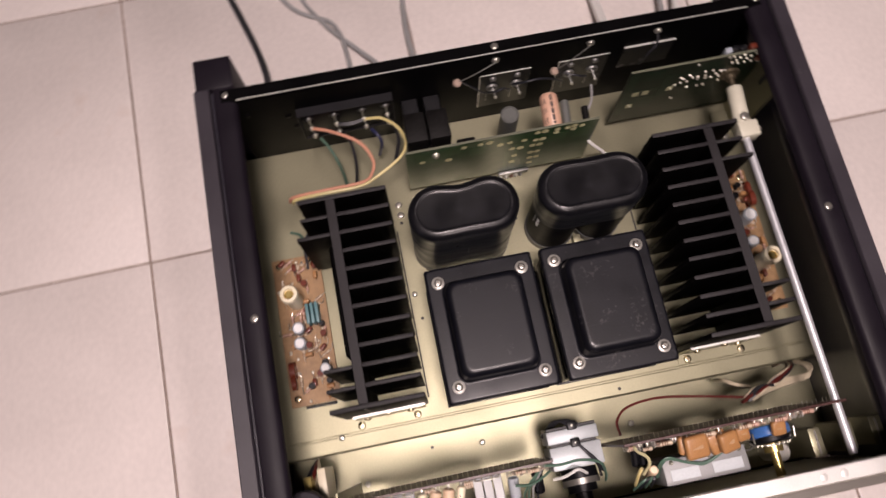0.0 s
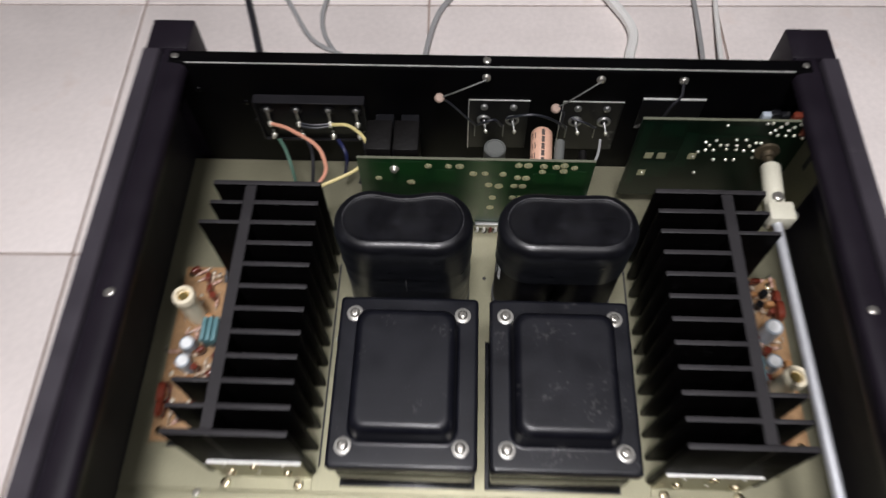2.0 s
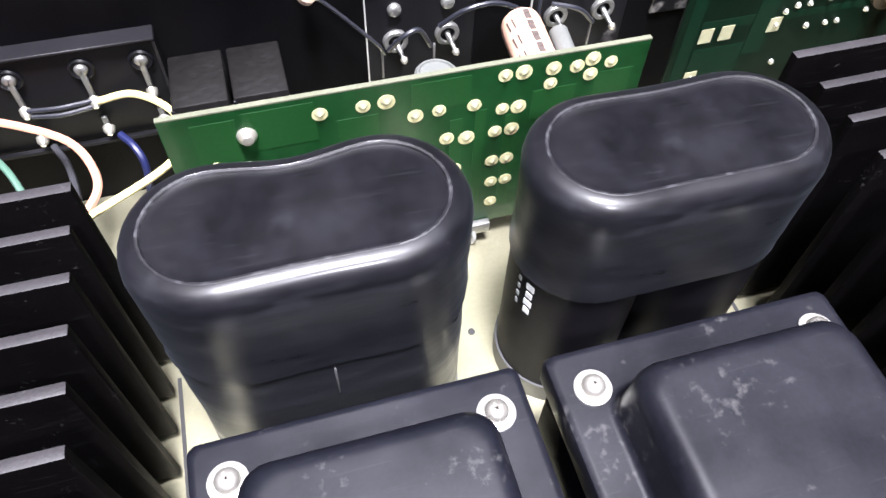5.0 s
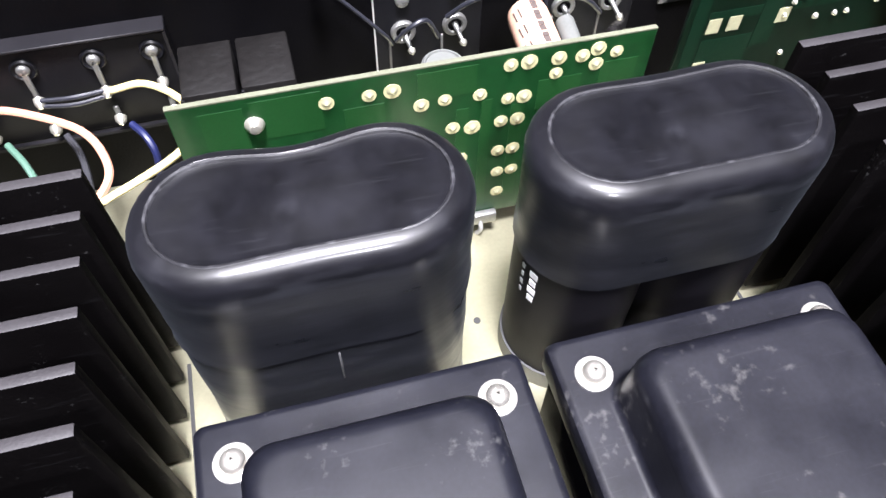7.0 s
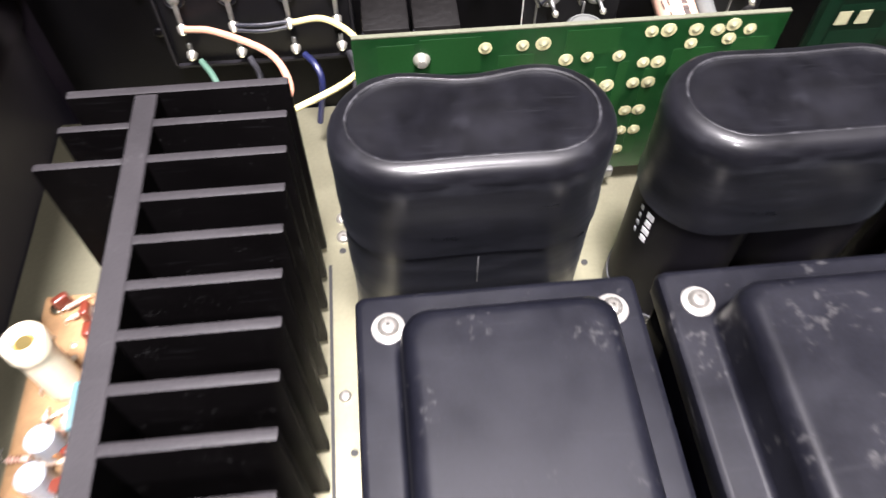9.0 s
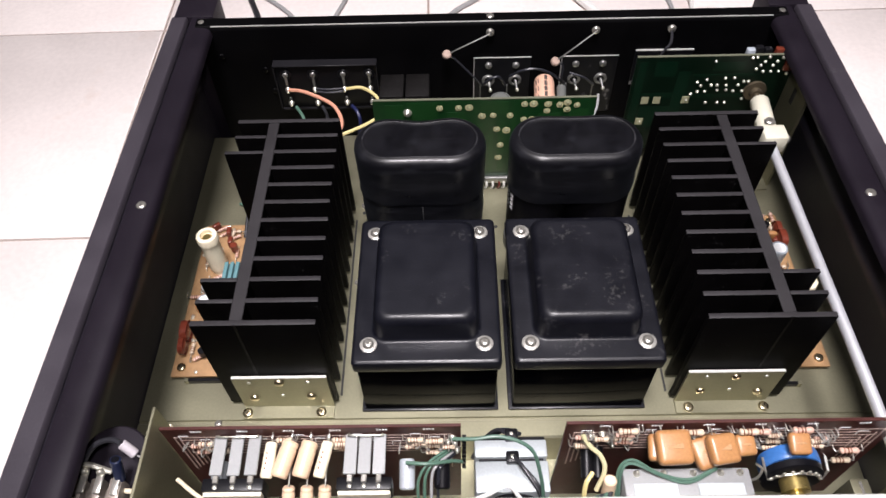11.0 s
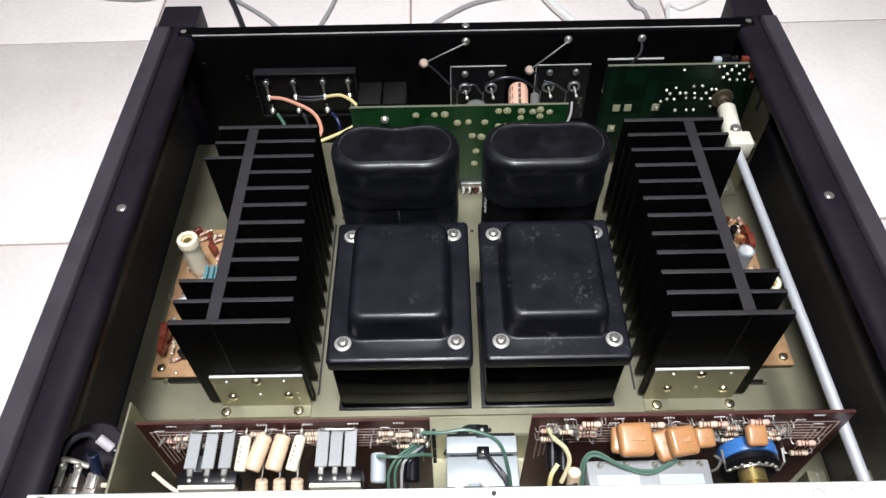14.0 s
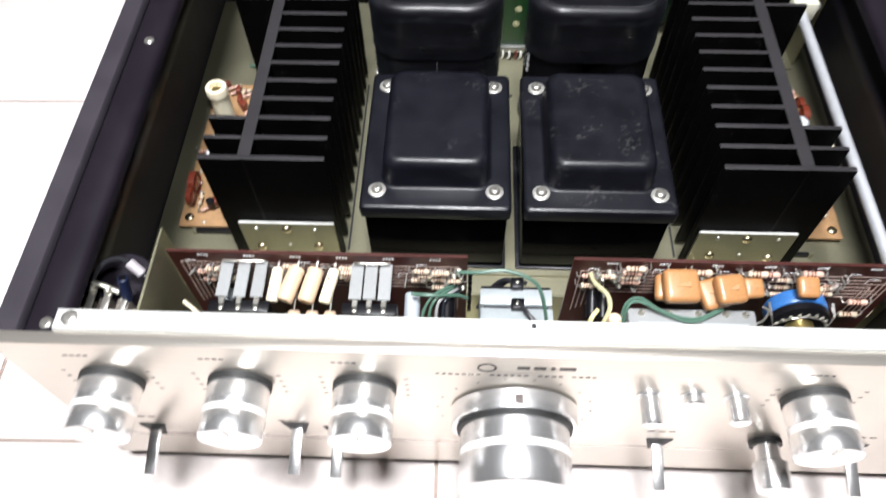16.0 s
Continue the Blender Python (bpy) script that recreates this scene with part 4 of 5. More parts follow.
wire([(-0.1390, 0.3430, 0.0960), (-0.1330, 0.3330, 0.0940), (-0.1280, 0.3200, 0.0850), (-0.1270, 0.3120, 0.0650)], 0.0012, "green", spk)
wire([(-0.0985, 0.3430, 0.0960), (-0.0940, 0.3360, 0.0955), (-0.0925, 0.3320, 0.0890), (-0.0960, 0.3310, 0.0700)], 0.0013, "blue", spk)
wire([(-0.1200, 0.3430, 0.0960), (-0.1160, 0.3340, 0.0920), (-0.1160, 0.3200, 0.0800), (-0.1200, 0.3120, 0.0600)], 0.0012, "black", spk)
wire([(-0.0810, 0.3430, 0.0960), (-0.0790, 0.3330, 0.0900), (-0.0840, 0.3220, 0.0750)], 0.0013, "black", spk)

for x in (-0.0665, -0.0494):
    o = thing("power_outlet", (x, 0.3565, 0.1), "dark grey plastic power outlet housing on the rear panel", "power outlet", "pair of power outlets")
    part("housing", box(x - 0.0079, x + 0.0079, 0.3115, 0.3345, 0.0900, 0.1292, 0.0007), GREY_PLASTIC, o)
    part("housing_rib", box(x - 0.0082, x - 0.0072, 0.3110, 0.3120, 0.0900, 0.1284, 0.0002, 1), BAKELITE, o)
    part("neck", box(x - 0.0062, x + 0.0062, 0.3345, 0.3565, 0.0900, 0.1080, 0.0004, 1), BAKELITE, o)

jacks = thing("input_jack_panel", (0.039, 0.355, 0.09), "black input jack plate with ring contacts and soldered wires", "jack panel", shift=(0.0008, 0.0035, -0.0065))
for x0, x1 in ((-0.0115, 0.0285), (0.0500, 0.0895)):
    pl = part("jack_plate", box(x0, x1, 0.3525, 0.3555, 0.0800, 0.1310, 0.0003, 1), BAKELITE, jacks)
    part("plate_edge", box(x0, x1, 0.3521, 0.3528, 0.1306, 0.1312), ALU_EDGE, pl)
    part("plate_edge", box(x0 - 0.0001, x0 + 0.0004, 0.3521, 0.3528, 0.0800, 0.1312), ALU_EDGE, pl)
    for j, fx in enumerate((0.26, 0.74)):
        x = x0 + (x1 - x0) * fx
        ring = part("jack_ring", lathe([(0.0026, 0), (0.0046, 0), (0.0046, 0.0012), (0.0042, 0.0018), (0.0030, 0.0018), (0.0026, 0.0012)], (x, 0.3525, 0.1115), (0, -1, 0), 24), DULL_STEEL, jacks)
        part("jack_pin", rod((x + 0.0002, 0.3525, 0.1113), (x + 0.0014, 0.3450, 0.1085), 0.0011, 0.0007, 12), DULL_STEEL, ring)
        part("solder_joint", lathe([(0.0014, 0), (0.0012, 0.0012), (0, 0.0024)], (x + 0.0014, 0.3452, 0.1085), (0.1, -1, -0.3), 10), SOLDER, ring)
        part("ground_tag", box(x - 0.0062, x - 0.0054, 0.3475, 0.3485, 0.0990, 0.1110, 0.0002, 1), DULL_STEEL, ring)
        screw((x, 0.3525, 0.1245), (0, -1, 0), 0.0025, 0.0020, jacks, DULL_STEEL)


part("cover_plate", box(0.1005, 0.1405, 0.3520, 0.3530, 0.1050, 0.1345, 0.0003, 1), BAKELITE, jacks)
part("plate_edge", box(0.1005, 0.1405, 0.3516, 0.3534, 0.1345, 0.1352), ALU_EDGE, jacks)


def ceramic_cap(screw_at, body, tag, colour):
    c = thing("disc_capacitor", body, "small tan ceramic capacitor hanging on stiff leads", "capacitor", "disc capacitors")
    b = Vector(body)
    bm = lathe([(0, -0.0022), (0.0022, -0.0020), (0.0030, -0.0011), (0.0031, 0.0011), (0.0023, 0.0020), (0, 0.0022)], b, (0.3, -0.5, 0.8), 18)
    part("disc", bm, CERAMIC, c)
    part("lead", tube([screw_at, Vector(screw_at).lerp(b, 0.55) + Vector((0, -0.001, 0.0008)), b], 0.0005, 6), DULL_STEEL, c)
    part("lead", tube([b, b + Vector((0.006, 0.001, -0.005)), Vector(tag) + Vector((-0.004, -0.003, 0.008)), tag], 0.0007, 6), WIRE[colour], c)
    return c


ceramic_cap((0.0, 0.3540, 0.1457), (-0.0297, 0.3505, 0.1320), (-0.0050, 0.3520, 0.1030), "slate")
ceramic_cap((0.0712, 0.3540, 0.1457), (0.0451, 0.3490, 0.1255), (0.0550, 0.3520, 0.1030), "slate")
ground = thing("ground_wires", (0.06, 0.35, 0.12), "thin dark ground wires between jack tags and rear screws", "wire", shift=(0.0008, 0.0035, -0.0055))
wire([(0.1214, 0.3510, 0.1500), (0.1205, 0.3450, 0.1450), (0.1160, 0.3430, 0.1380), (0.1130, 0.3440, 0.1200)], 0.0009, "black", ground)
wire([(-0.0045, 0.3480, 0.1100), (0.0000, 0.3440, 0.1180), (0.0060, 0.3450, 0.1190), (0.0110, 0.3480, 0.1090)], 0.0009, "slate", ground)
wire([(0.0140, 0.3480, 0.1170), (0.0220, 0.3440, 0.1250), (0.0330, 0.3440, 0.1260), (0.0440, 0.3450, 0.1200), (0.0540, 0.3480, 0.1080)], 0.0009, "slate", ground)
wire([(0.0560, 0.3480, 0.1190), (0.0660, 0.3450, 0.1170), (0.0740, 0.3480, 0.1080)], 0.0009, "slate", ground)
wire([(0.0775, 0.3420, 0.1040), (0.0750, 0.3300, 0.1020), (0.0690, 0.3200, 0.0960), (0.0640, 0.3100, 0.0900)], 0.0009, "grey", ground)


# ---- driver boards beside the heat sinks ----
def driver_board(s):
    """One of two alike boards; the second is the first turned half round, with its own scatter of small parts."""
    b = thing("driver_board", (s * 0.178, 0.206, DECK), "tan phenolic driver board crowded with small components", "circuit board", "pair of driver boards")

    def at(x, y):
        return (-x, y) if s < 0 else (x - 0.003, 0.411 - y)

    (xa, ya), (xb, yb) = at(0.1600, 0.1465), at(0.1980, 0.2635)
    part("board", box(min(xa, xb), max(xa, xb), min(ya, yb), max(ya, yb), 0.0562, 0.0578, 0.0002, 1), PHENOLIC, b)
    Z = 0.0578
    for p in (at(0.1925, 0.1525), at(0.166, 0.1525), at(0.1925, 0.2580), at(0.166, 0.2580)):
        part("standoff", rod((*p, DECK), (*p, 0.0563), 0.0022, seg=12), STEEL, b)
        screw((*p, Z), (0, 0, 1), 0.0028, 0.0016, b, BRASSY)
    rng = random.Random(7 if s < 0 else 9)
    x0, x1, y = (-0.1885, -0.1640, 0.1450) if s < 0 else (0.1600, 0.1745, 0.1378)
    bar = part("edge_bar", box(x0, x1, y - 0.0010, y + 0.0010, DECK, 0.0566, 0.0003, 1), BAKELITE, b)
    xe = x0 if s < 0 else x1
    part("bar_tip", box(xe - 0.0012, xe + 0.0012, y - 0.0013, y + 0.0013, DECK, 0.0569, 0.0003, 1), ZINC, bar)
    p = part("coil_former", lathe([(0.0052, 0), (0.0052, 0.0040), (0.0060, 0.0046), (0.0060, 0.0290), (0.0068, 0.0300), (0.0068, 0.0338), (0.0063, 0.0352), (0.0040, 0.0354), (0.0036, 0.0326), (0, 0.0326)],
                                  (*at(0.1822, 0.2262), Z), (0, 0.01, 1), 28), CREAM_PALE, b, "cream plastic post with a brass insert")
    part("insert", lathe([(0.0036, 0), (0.0024, 0.0014), (0, 0.0014)], (*at(0.1822, 0.2262), Z + 0.0326), (0, 0, 1), 16), GOLD, p)
    for x, y, h, r in ((0.1826, 0.2042, 0.0135, 0.0046), (0.1830, 0.1926, 0.0135, 0.0046), (0.1665, 0.1700, 0.0160, 0.0040)) if s < 0 else ((0.1834, 0.1882, 0.0180, 0.0054), (0.1822, 0.2085, 0.0125, 0.0046)):
        cylinder_cap((*at(x, y), Z), (*at(x, y), Z + h), r, GREY_SLEEVE, b, "electrolytic_capacitor", PRINT_WHITE)
    dipped_cap((*at(0.1920, 0.1735), Z + 0.0075), 0.0045, 0.0120, 0.0125, (0, 0, 0), RED_BROWN, b)
    dipped_cap((*at(0.1925, 0.1640), Z + 0.0060), 0.0042, 0.0100, 0.0105, (0, 0, 0), RED_BROWN, b)
    for k in range(3):
        x, y = at(0.1668 + 0.0036 * k, 0.2140)
        part("power_resistor", box(x - 0.0013, x + 0.0013, y - 0.008, y + 0.008, Z, Z + 0.0135, 0.0006), TEAL, b)
    for k in range(8):
        x, y = at(rng.uniform(0.164, 0.188), rng.uniform(0.152, 0.258))
        part("transistor", lathe([(0, 0), (0.0025, 0), (0.0025, 0.0050), (0.0021, 0.0054), (0, 0.0054)], (x, y, Z + 0.003), (0, 0, 1), 14), BAKELITE if k % 2 else RED_BROWN, b)
    for k in range(34):
        x, y = at(rng.uniform(0.163, 0.195), rng.uniform(0.150, 0.260))
        a = rng.choice((0, 90, 90, 30))
        dx, dy = 0.0035 * math.cos(radians(a)), 0.0035 * math.sin(radians(a))
        resistor((x - dx, y - dy, Z + 0.0022), (x + dx, y + dy, Z + 0.0022), 0.0012, b, RESISTOR if k % 3 else RESISTOR_PINK)
    for k in range(16):
        x, y = at(rng.uniform(0.164, 0.194), rng.uniform(0.150, 0.259))
        dipped_cap((x, y, Z + 0.0042), 0.006, 0.0068, 0.0032, (0, 0, rng.choice((0, 40, 90))), ORANGE if k % 2 else RED_BROWN, b)
    for k in range(22):
        x, y = at(rng.uniform(0.163, 0.196), rng.uniform(0.149, 0.261))
        part("solder_joint", lathe([(0.0012, 0), (0.0010, 0.0006), (0, 0.0012)], (x, y, Z), (0, 0, 1), 10), SOLDER, b)
    wire([(s * 0.166, 0.252, Z), (s * 0.166, 0.268, Z + 0.004), (s * 0.172, 0.281, 0.056), (s * 0.180, 0.286, 0.0545)], 0.0011, "green", b)
    wire([(s * 0.170, 0.252, Z), (s * 0.169, 0.270, Z + 0.006), (s * 0.164, 0.283, 0.060)], 0.0011, "slate", b)
    return b


driver_board(-1)
driver_board(1)

# ---- tone boards in the front bay ----
BAY = 0.0742


def tone_board(x0, x1, top, label):
    b = thing("tone_board", ((x0 + x1) / 2, BAY, 0.06), label, "circuit board", "pair of tone boards")
    part("board", box(x0, x1, BAY, BAY + 0.0016, 0.0560, top, 0.0002, 1), BROWN, b)
    n = int((x1 - x0) / 0.0034)
    bm = bmesh.new()
    for k in range(n):
        x = x0 + 0.003 + (x1 - x0 - 0.006) * k / (n - 1)
        z = 0.1340 + 0.0022 * noise.noise((k * 2.3, x0 * 30, 0))
        rod((x, BAY + 0.0014, z), (x + 0.0005 * noise.noise((k, 1, 4)), BAY + 0.0046 + 0.0012 * noise.noise((k * 1.9, 0, 2)), z + 0.0004), 0.00042, 0.0002, 5, bm)
    tagged(part("solder_pins", bm, SOLDER, b), "row of fine clipped leads on the back", kind="stuff")
    for k in range(7):
        z = 0.1365 - 0.0030 * k
        xa, xb = x0 + 0.004 + 0.0022 * k, x1 - 0.004 - 0.0018 * ((k * 3) % 5)
        part("copper_track", box(xa, xb, BAY - 0.0001, BAY + 0.0002, z, z + 0.0006), BROWN_TRACK, b)
    for k in range(5):
        x = x0 + 0.004 + 0.0022 * k
        part("copper_track", box(x, x + 0.0006, BAY - 0.00018, BAY + 0.0002, 0.100 + 0.002 * k, 0.1366 - 0.003 * k), BROWN_TRACK, b)
        x = x1 - 0.0045 - 0.0024 * k
        part("copper_track", box(x, x + 0.0006, BAY - 0.00018, BAY + 0.0002, 0.098 + 0.002 * k, 0.1366 - 0.003 * k), BROWN_TRACK, b)
    for k in range(6):
        x = x0 + (x1 - x0) * (0.1 + 0.155 * k)
        for j in range(4):
            part("print_bar", box(x + 0.0013 * j, x + 0.0013 * j + 0.0009, BAY - 0.00015, BAY + 0.0002, top - 0.0030, top - 0.0018), PRINT_WHITE, b)
    for k in range(14):
        x = x0 + (x1 - x0) * (0.05 + 0.065 * k)
        z = top - 0.007 - 0.004 * (k % 3)
        part("print_line", box(x, x + 0.0045, BAY - 0.00015, BAY + 0.0002, z, z + 0.0003), PRINT_WHITE, b)
        part("print_line", box(x, x + 0.0003, BAY - 0.00015, BAY + 0.0002, z - 0.0035, z), PRINT_WHITE, b)
    return b


tl = tone_board(-0.1588, -0.0252, 0.1452, "brown tone board with silver tabs and cream capacitors")


TAB = material("grey_tin_tab", (0.27, 0.275, 0.275), 0.5, 0.2, vary=0.08, bump=0.02)


def tab_group(xs):
    part("tab_base", box(xs[0] - 0.0058, xs[-1] + 0.0058, 0.0500, 0.0556, 0.1250, 0.1362, 0.0006), BAKELITE, tl)
    part("base_strip", box(xs[0] - 0.0050, xs[-1] + 0.0050, 0.0482, 0.0502, 0.1290, 0.1345), PAPER, tl)
    for x in xs:
        bm = box(-0.0028, 0.0028, -0.0178, 0.0, -0.0007, 0.0007, 0.0003, 1)
        bmesh.ops.transform(bm, verts=bm.verts, matrix=Matrix.Translation((x, 0.0738, 0.1386)) @ pose(0, 0, 0, 2 + 3 * noise.noise((x * 300, 0, 0)), 5 * noise.noise((x * 500, 1, 0))))
        part("slider_tab", bm, TAB, tl)
        part("tab_clip", box(x - 0.0012, x + 0.0012, 0.0530, 0.0566, 0.1358, 0.1374, 0.0003, 1), STEEL, tl)
        part("solder_joint", lathe([(0.0011, 0), (0.0009, 0.0005), (0, 0.0009)], (x, 0.0516, 0.1362), (0, 0, 1), 10), SOLDER, tl)
    part("bridge_wire", tube([(xs[0] - 0.001, 0.0740, 0.1392), (xs[0] - 0.0005, 0.0722, 0.1418), (xs[-1] + 0.0005, 0.0722, 0.1418), (xs[-1] + 0.001, 0.0740, 0.1392)], 0.0004, 6, 4), SOLDER, tl)
    c = (xs[0] + xs[-1]) / 2
    part("slide_control", lathe([(0, 0), (0.0098, 0), (0.0105, 0.0008), (0.0105, 0.0060), (0.0080, 0.0068), (0.0030, 0.0070), (0.0030, 0.0105), (0, 0.0105)], (c, 0.0495, 0.1125), (0, -1, 0), 32), GOLD, tl)
    part("control_plate", box(c - 0.0125, c + 0.0125, 0.0495, 0.0506, 0.1000, 0.1225, 0.0004, 1), BAKELITE, tl)


tab_group((-0.1322, -0.1246, -0.1170))
tab_group((-0.0738, -0.0676, -0.0612))


def axial(x, r, y0, y1, z0, z1, dx, parent, mat):
    p0, p1 = Vector((x + dx, y0, z0)), Vector((x, y1, z1))
    h = (p1 - p0).length
    c = part("axial_capacitor", lathe([(0, 0), (r * 0.80, 0), (r * 0.95, h * 0.03), (r, h * 0.08), (r, h * 0.74), (r * 0.93, h * 0.78), (r * 0.92, h * 0.80), (r * 0.99, h * 0.84),
                                       (r * 0.98, h * 0.92), (r * 0.84, h * 0.98), (r * 0.5, h), (0, h)], p0, p1 - p0, 22), mat, parent)
    # a column of faint printed marks on the slimmer sleeves
    if mat is CREAM_PALE:
        for f in (0.22, 0.36, 0.50, 0.64):
            q = p0.lerp(p1, f)
            part("print_bar", box(q.x - r * 0.34, q.x - r * 0.06, q.y - 0.0006, q.y + 0.0006, q.z + r * 0.80, q.z + r * 1.02), BAND, c)
    part("lead", tube([p1, p1 + Vector((0.0002, 0.0015, 0.0012)), (p1.x + 0.0003, BAY + 0.0002, p1.z + 0.0012)], 0.0004, 5, 3), STEEL, c)
    return c


for x, r, dz, lean in ((-0.1095, 0.0027, 0.0, -0.0014), (-0.1005, 0.0038, 0.001, -0.0048), (-0.0922, 0.0038, 0.0005, -0.0038), (-0.0842, 0.0027, 0.0, -0.0036)):
    axial(x, r, 0.0560, 0.0712, 0.1342 + dz, 0.1378 + dz, lean, tl, CREAM if r > 0.003 else CREAM_PALE)
for x in (-0.1010, -0.0930, -0.0850):
    axial(x, 0.0028, 0.0455, 0.0532, 0.1250, 0.1318, -0.0006, tl, CREAM)
for x, m1, m2 in ((-0.1365, BLUE_SLEEVE, GREY_SLEEVE), (-0.0500, BLUE_SLEEVE, GREY_SLEEVE), (-0.0340, CAN_BLACK, GREY_PLASTIC)):
    cylinder_cap((x, 0.0560, 0.1175), (x, 0.0690, 0.1215), 0.0036, m1, tl, "blue_capacitor", m2)
for x, z in ((-0.1400, 0.1345), (-0.1380, 0.1300), (-0.1350, 0.1265), (-0.1040, 0.1382), (-0.0455, 0.1365), (-0.0440, 0.1325), (-0.0380, 0.1300), (-0.0470, 0.1290), (-0.0790, 0.1375)):
    resistor((x - 0.0034, 0.0718, z), (x + 0.0034, 0.0718, z), 0.0013, tl)
for x, z in ((-0.0290, 0.1345), (-0.0280, 0.1270), (-0.0270, 0.1200), (-0.0300, 0.1140), (-0.0310, 0.1300)):
    part("solder_lug", lathe([(0.0015, 0), (0.0013, 0.0010), (0.0004, 0.0024), (0, 0.0024)], (x, BAY, z), (0, -1, 0), 10), SOLDER, tl)
for k in range(7):
    part("edge_notch", box(-0.0246, -0.0228, BAY - 0.0004, BAY + 0.0020, 0.0960 + 0.0055 * k, 0.0985 + 0.0055 * k), BAKELITE, tl)
wire([(-0.0300, 0.0728, 0.1350), (-0.0200, 0.0715, 0.1375), (-0.0070, 0.0720, 0.1385), (0.0060, 0.0680, 0.1340), (0.0110, 0.0600, 0.1200), (0.0130, 0.0540, 0.1040)], 0.0009, "green", tl)
wire([(-0.0500, 0.0640, 0.1300), (-0.0400, 0.0630, 0.1310), (-0.0300, 0.0660, 0.1260), (-0.0250, 0.0680, 0.1200)], 0.0009, "green", tl)
for k in range(4):
    wire([(-0.0450 + 0.003 * k, 0.0520, 0.1150), (-0.0445 + 0.003 * k, 0.0580 + 0.001 * k, 0.1240), (-0.0400 + 0.002 * k, 0.0640, 0.1290 - 0.001 * k), (-0.0310 + 0.001 * k, 0.0720, 0.1260 - 0.002 * k)], 0.0007, ("green", "green", "grey", "slate")[k], tl)
wire([(-0.1520, 0.0580, 0.1290), (-0.1400, 0.0500, 0.1270), (-0.1250, 0.0450, 0.1230), (-0.1000, 0.0445, 0.1225), (-0.0700, 0.0455, 0.1240), (-0.0400, 0.0445, 0.1200), (-0.0200, 0.0480, 0.1150)], 0.0010, "ivory", tl)
for x, w in ((-0.0905, 0.0034), (-0.0800, 0.0026), (-0.1010, 0.0022), (-0.0475, 0.0040), (-0.0385, 0.0026), (-0.0270, 0.0035)):
    part("control_body", box(x - w, x + w, 0.0415, 0.0490, 0.1000, 0.1200 - w, 0.0006), CREAM_PALE, tl)

STAMP = material("faint_stamp", (0.36, 0.20, 0.09), 0.5)
tr = tone_board(0.0213, 0.1678, 0.1458, "brown tone board with orange dipped capacitors and a blue rotary control")
for c, w, h, dd, turn, mt in (((0.0675, 0.0655, 0.1400), 0.0155, 0.0065, 0.0150, (14, 3, 3), ORANGE), ((0.0650, 0.0670, 0.1353), 0.0150, 0.0055, 0.0120, (12, -3, -6), ORANGE),
                              ((0.0885, 0.0645, 0.1400), 0.0130, 0.0060, 0.0130, (16, 6, 10), ORANGE), ((0.0835, 0.0655, 0.1346), 0.0135, 0.0058, 0.0140, (14, -4, 16), ORANGE),
                              ((0.0998, 0.0675, 0.1368), 0.0088, 0.0050, 0.0095, (18, 0, 6), ORANGE), ((0.1222, 0.0665, 0.1400), 0.0092, 0.0048, 0.0095, (18, 0, 0), ORANGE)):
    f = dipped_cap(c, w, h, dd, turn, mt, tr)
    part("stamp", box(c[0] - w * 0.22, c[0] + w * 0.22, c[1] - dd * 0.12, c[1] + dd * 0.12, c[2] + h * 0.40, c[2] + h * 0.505), STAMP, f)
    for sx in (-0.3, 0.3):
        part("lead", tube([(c[0] + w * sx, c[1] + dd * 0.42, c[2] + 0.002), (c[0] + w * sx * 1.1, c[1] + dd * 0.5 + 0.001, c[2] + 0.0030), (c[0] + w * sx, BAY + 0.0002, c[2] + 0.0012)], 0.0004, 5, 3), STEEL, f)
for x, z, mt in ((0.0470, 0.1408, RESISTOR_PINK), (0.0470, 0.1370, RESISTOR), (0.0475, 0.1330, RESISTOR_PINK), (0.1010, 0.1418, RESISTOR), (0.1240, 0.1430, RESISTOR_PINK), (0.1540, 0.1190, RESISTOR_PINK), (0.1548, 0.1075, RESISTOR), (0.0480, 0.1438, RESISTOR), (0.1060, 0.1415, RESISTOR_PINK), (0.0770, 0.1418, RESISTOR)):
    resistor((x - 0.0042, 0.0714, z), (x + 0.0042, 0.0714, z), 0.0015, tr, mt)
blue = part("rotary_ring", lathe([(0.0098, 0), (0.0130, 0.0004), (0.0134, 0.0016), (0.0134, 0.0058), (0.0128, 0.0068), (0.0098, 0.0070)], (0.1229, 0.0680, 0.1218), (0, -1, 0.10), 40), BLUE, tr, "blue plastic ring")
part("rotary_disc", lathe([(0, 0), (0.0136, 0), (0.0136, 0.0030), (0.0126, 0.0036), (0, 0.0036)], (0.1229, 0.0606, 0.1213), (0, -1, 0.10), 40), BAKELITE, blue)
for k in range(9):
    a = radians(15 + 18.75 * k)
    part("contact_pin", lathe([(0.0009, 0), (0.0008, 0.0007), (0, 0.0011)], (0.1229 + 0.0112 * math.cos(a), 0.0568, 0.1218 + 0.0112 * math.sin(a)), (0, -1, 0.10), 8), SOLDER, blue)
part("shaft", lathe([(0.0062, 0), (0.0062, 0.0060), (0.0030, 0.0064), (0.0030, 0.026), (0, 0.026)], (0.1229, 0.0572, 0.1218), (0, -1, 0.0), 24), GOLD, blue)
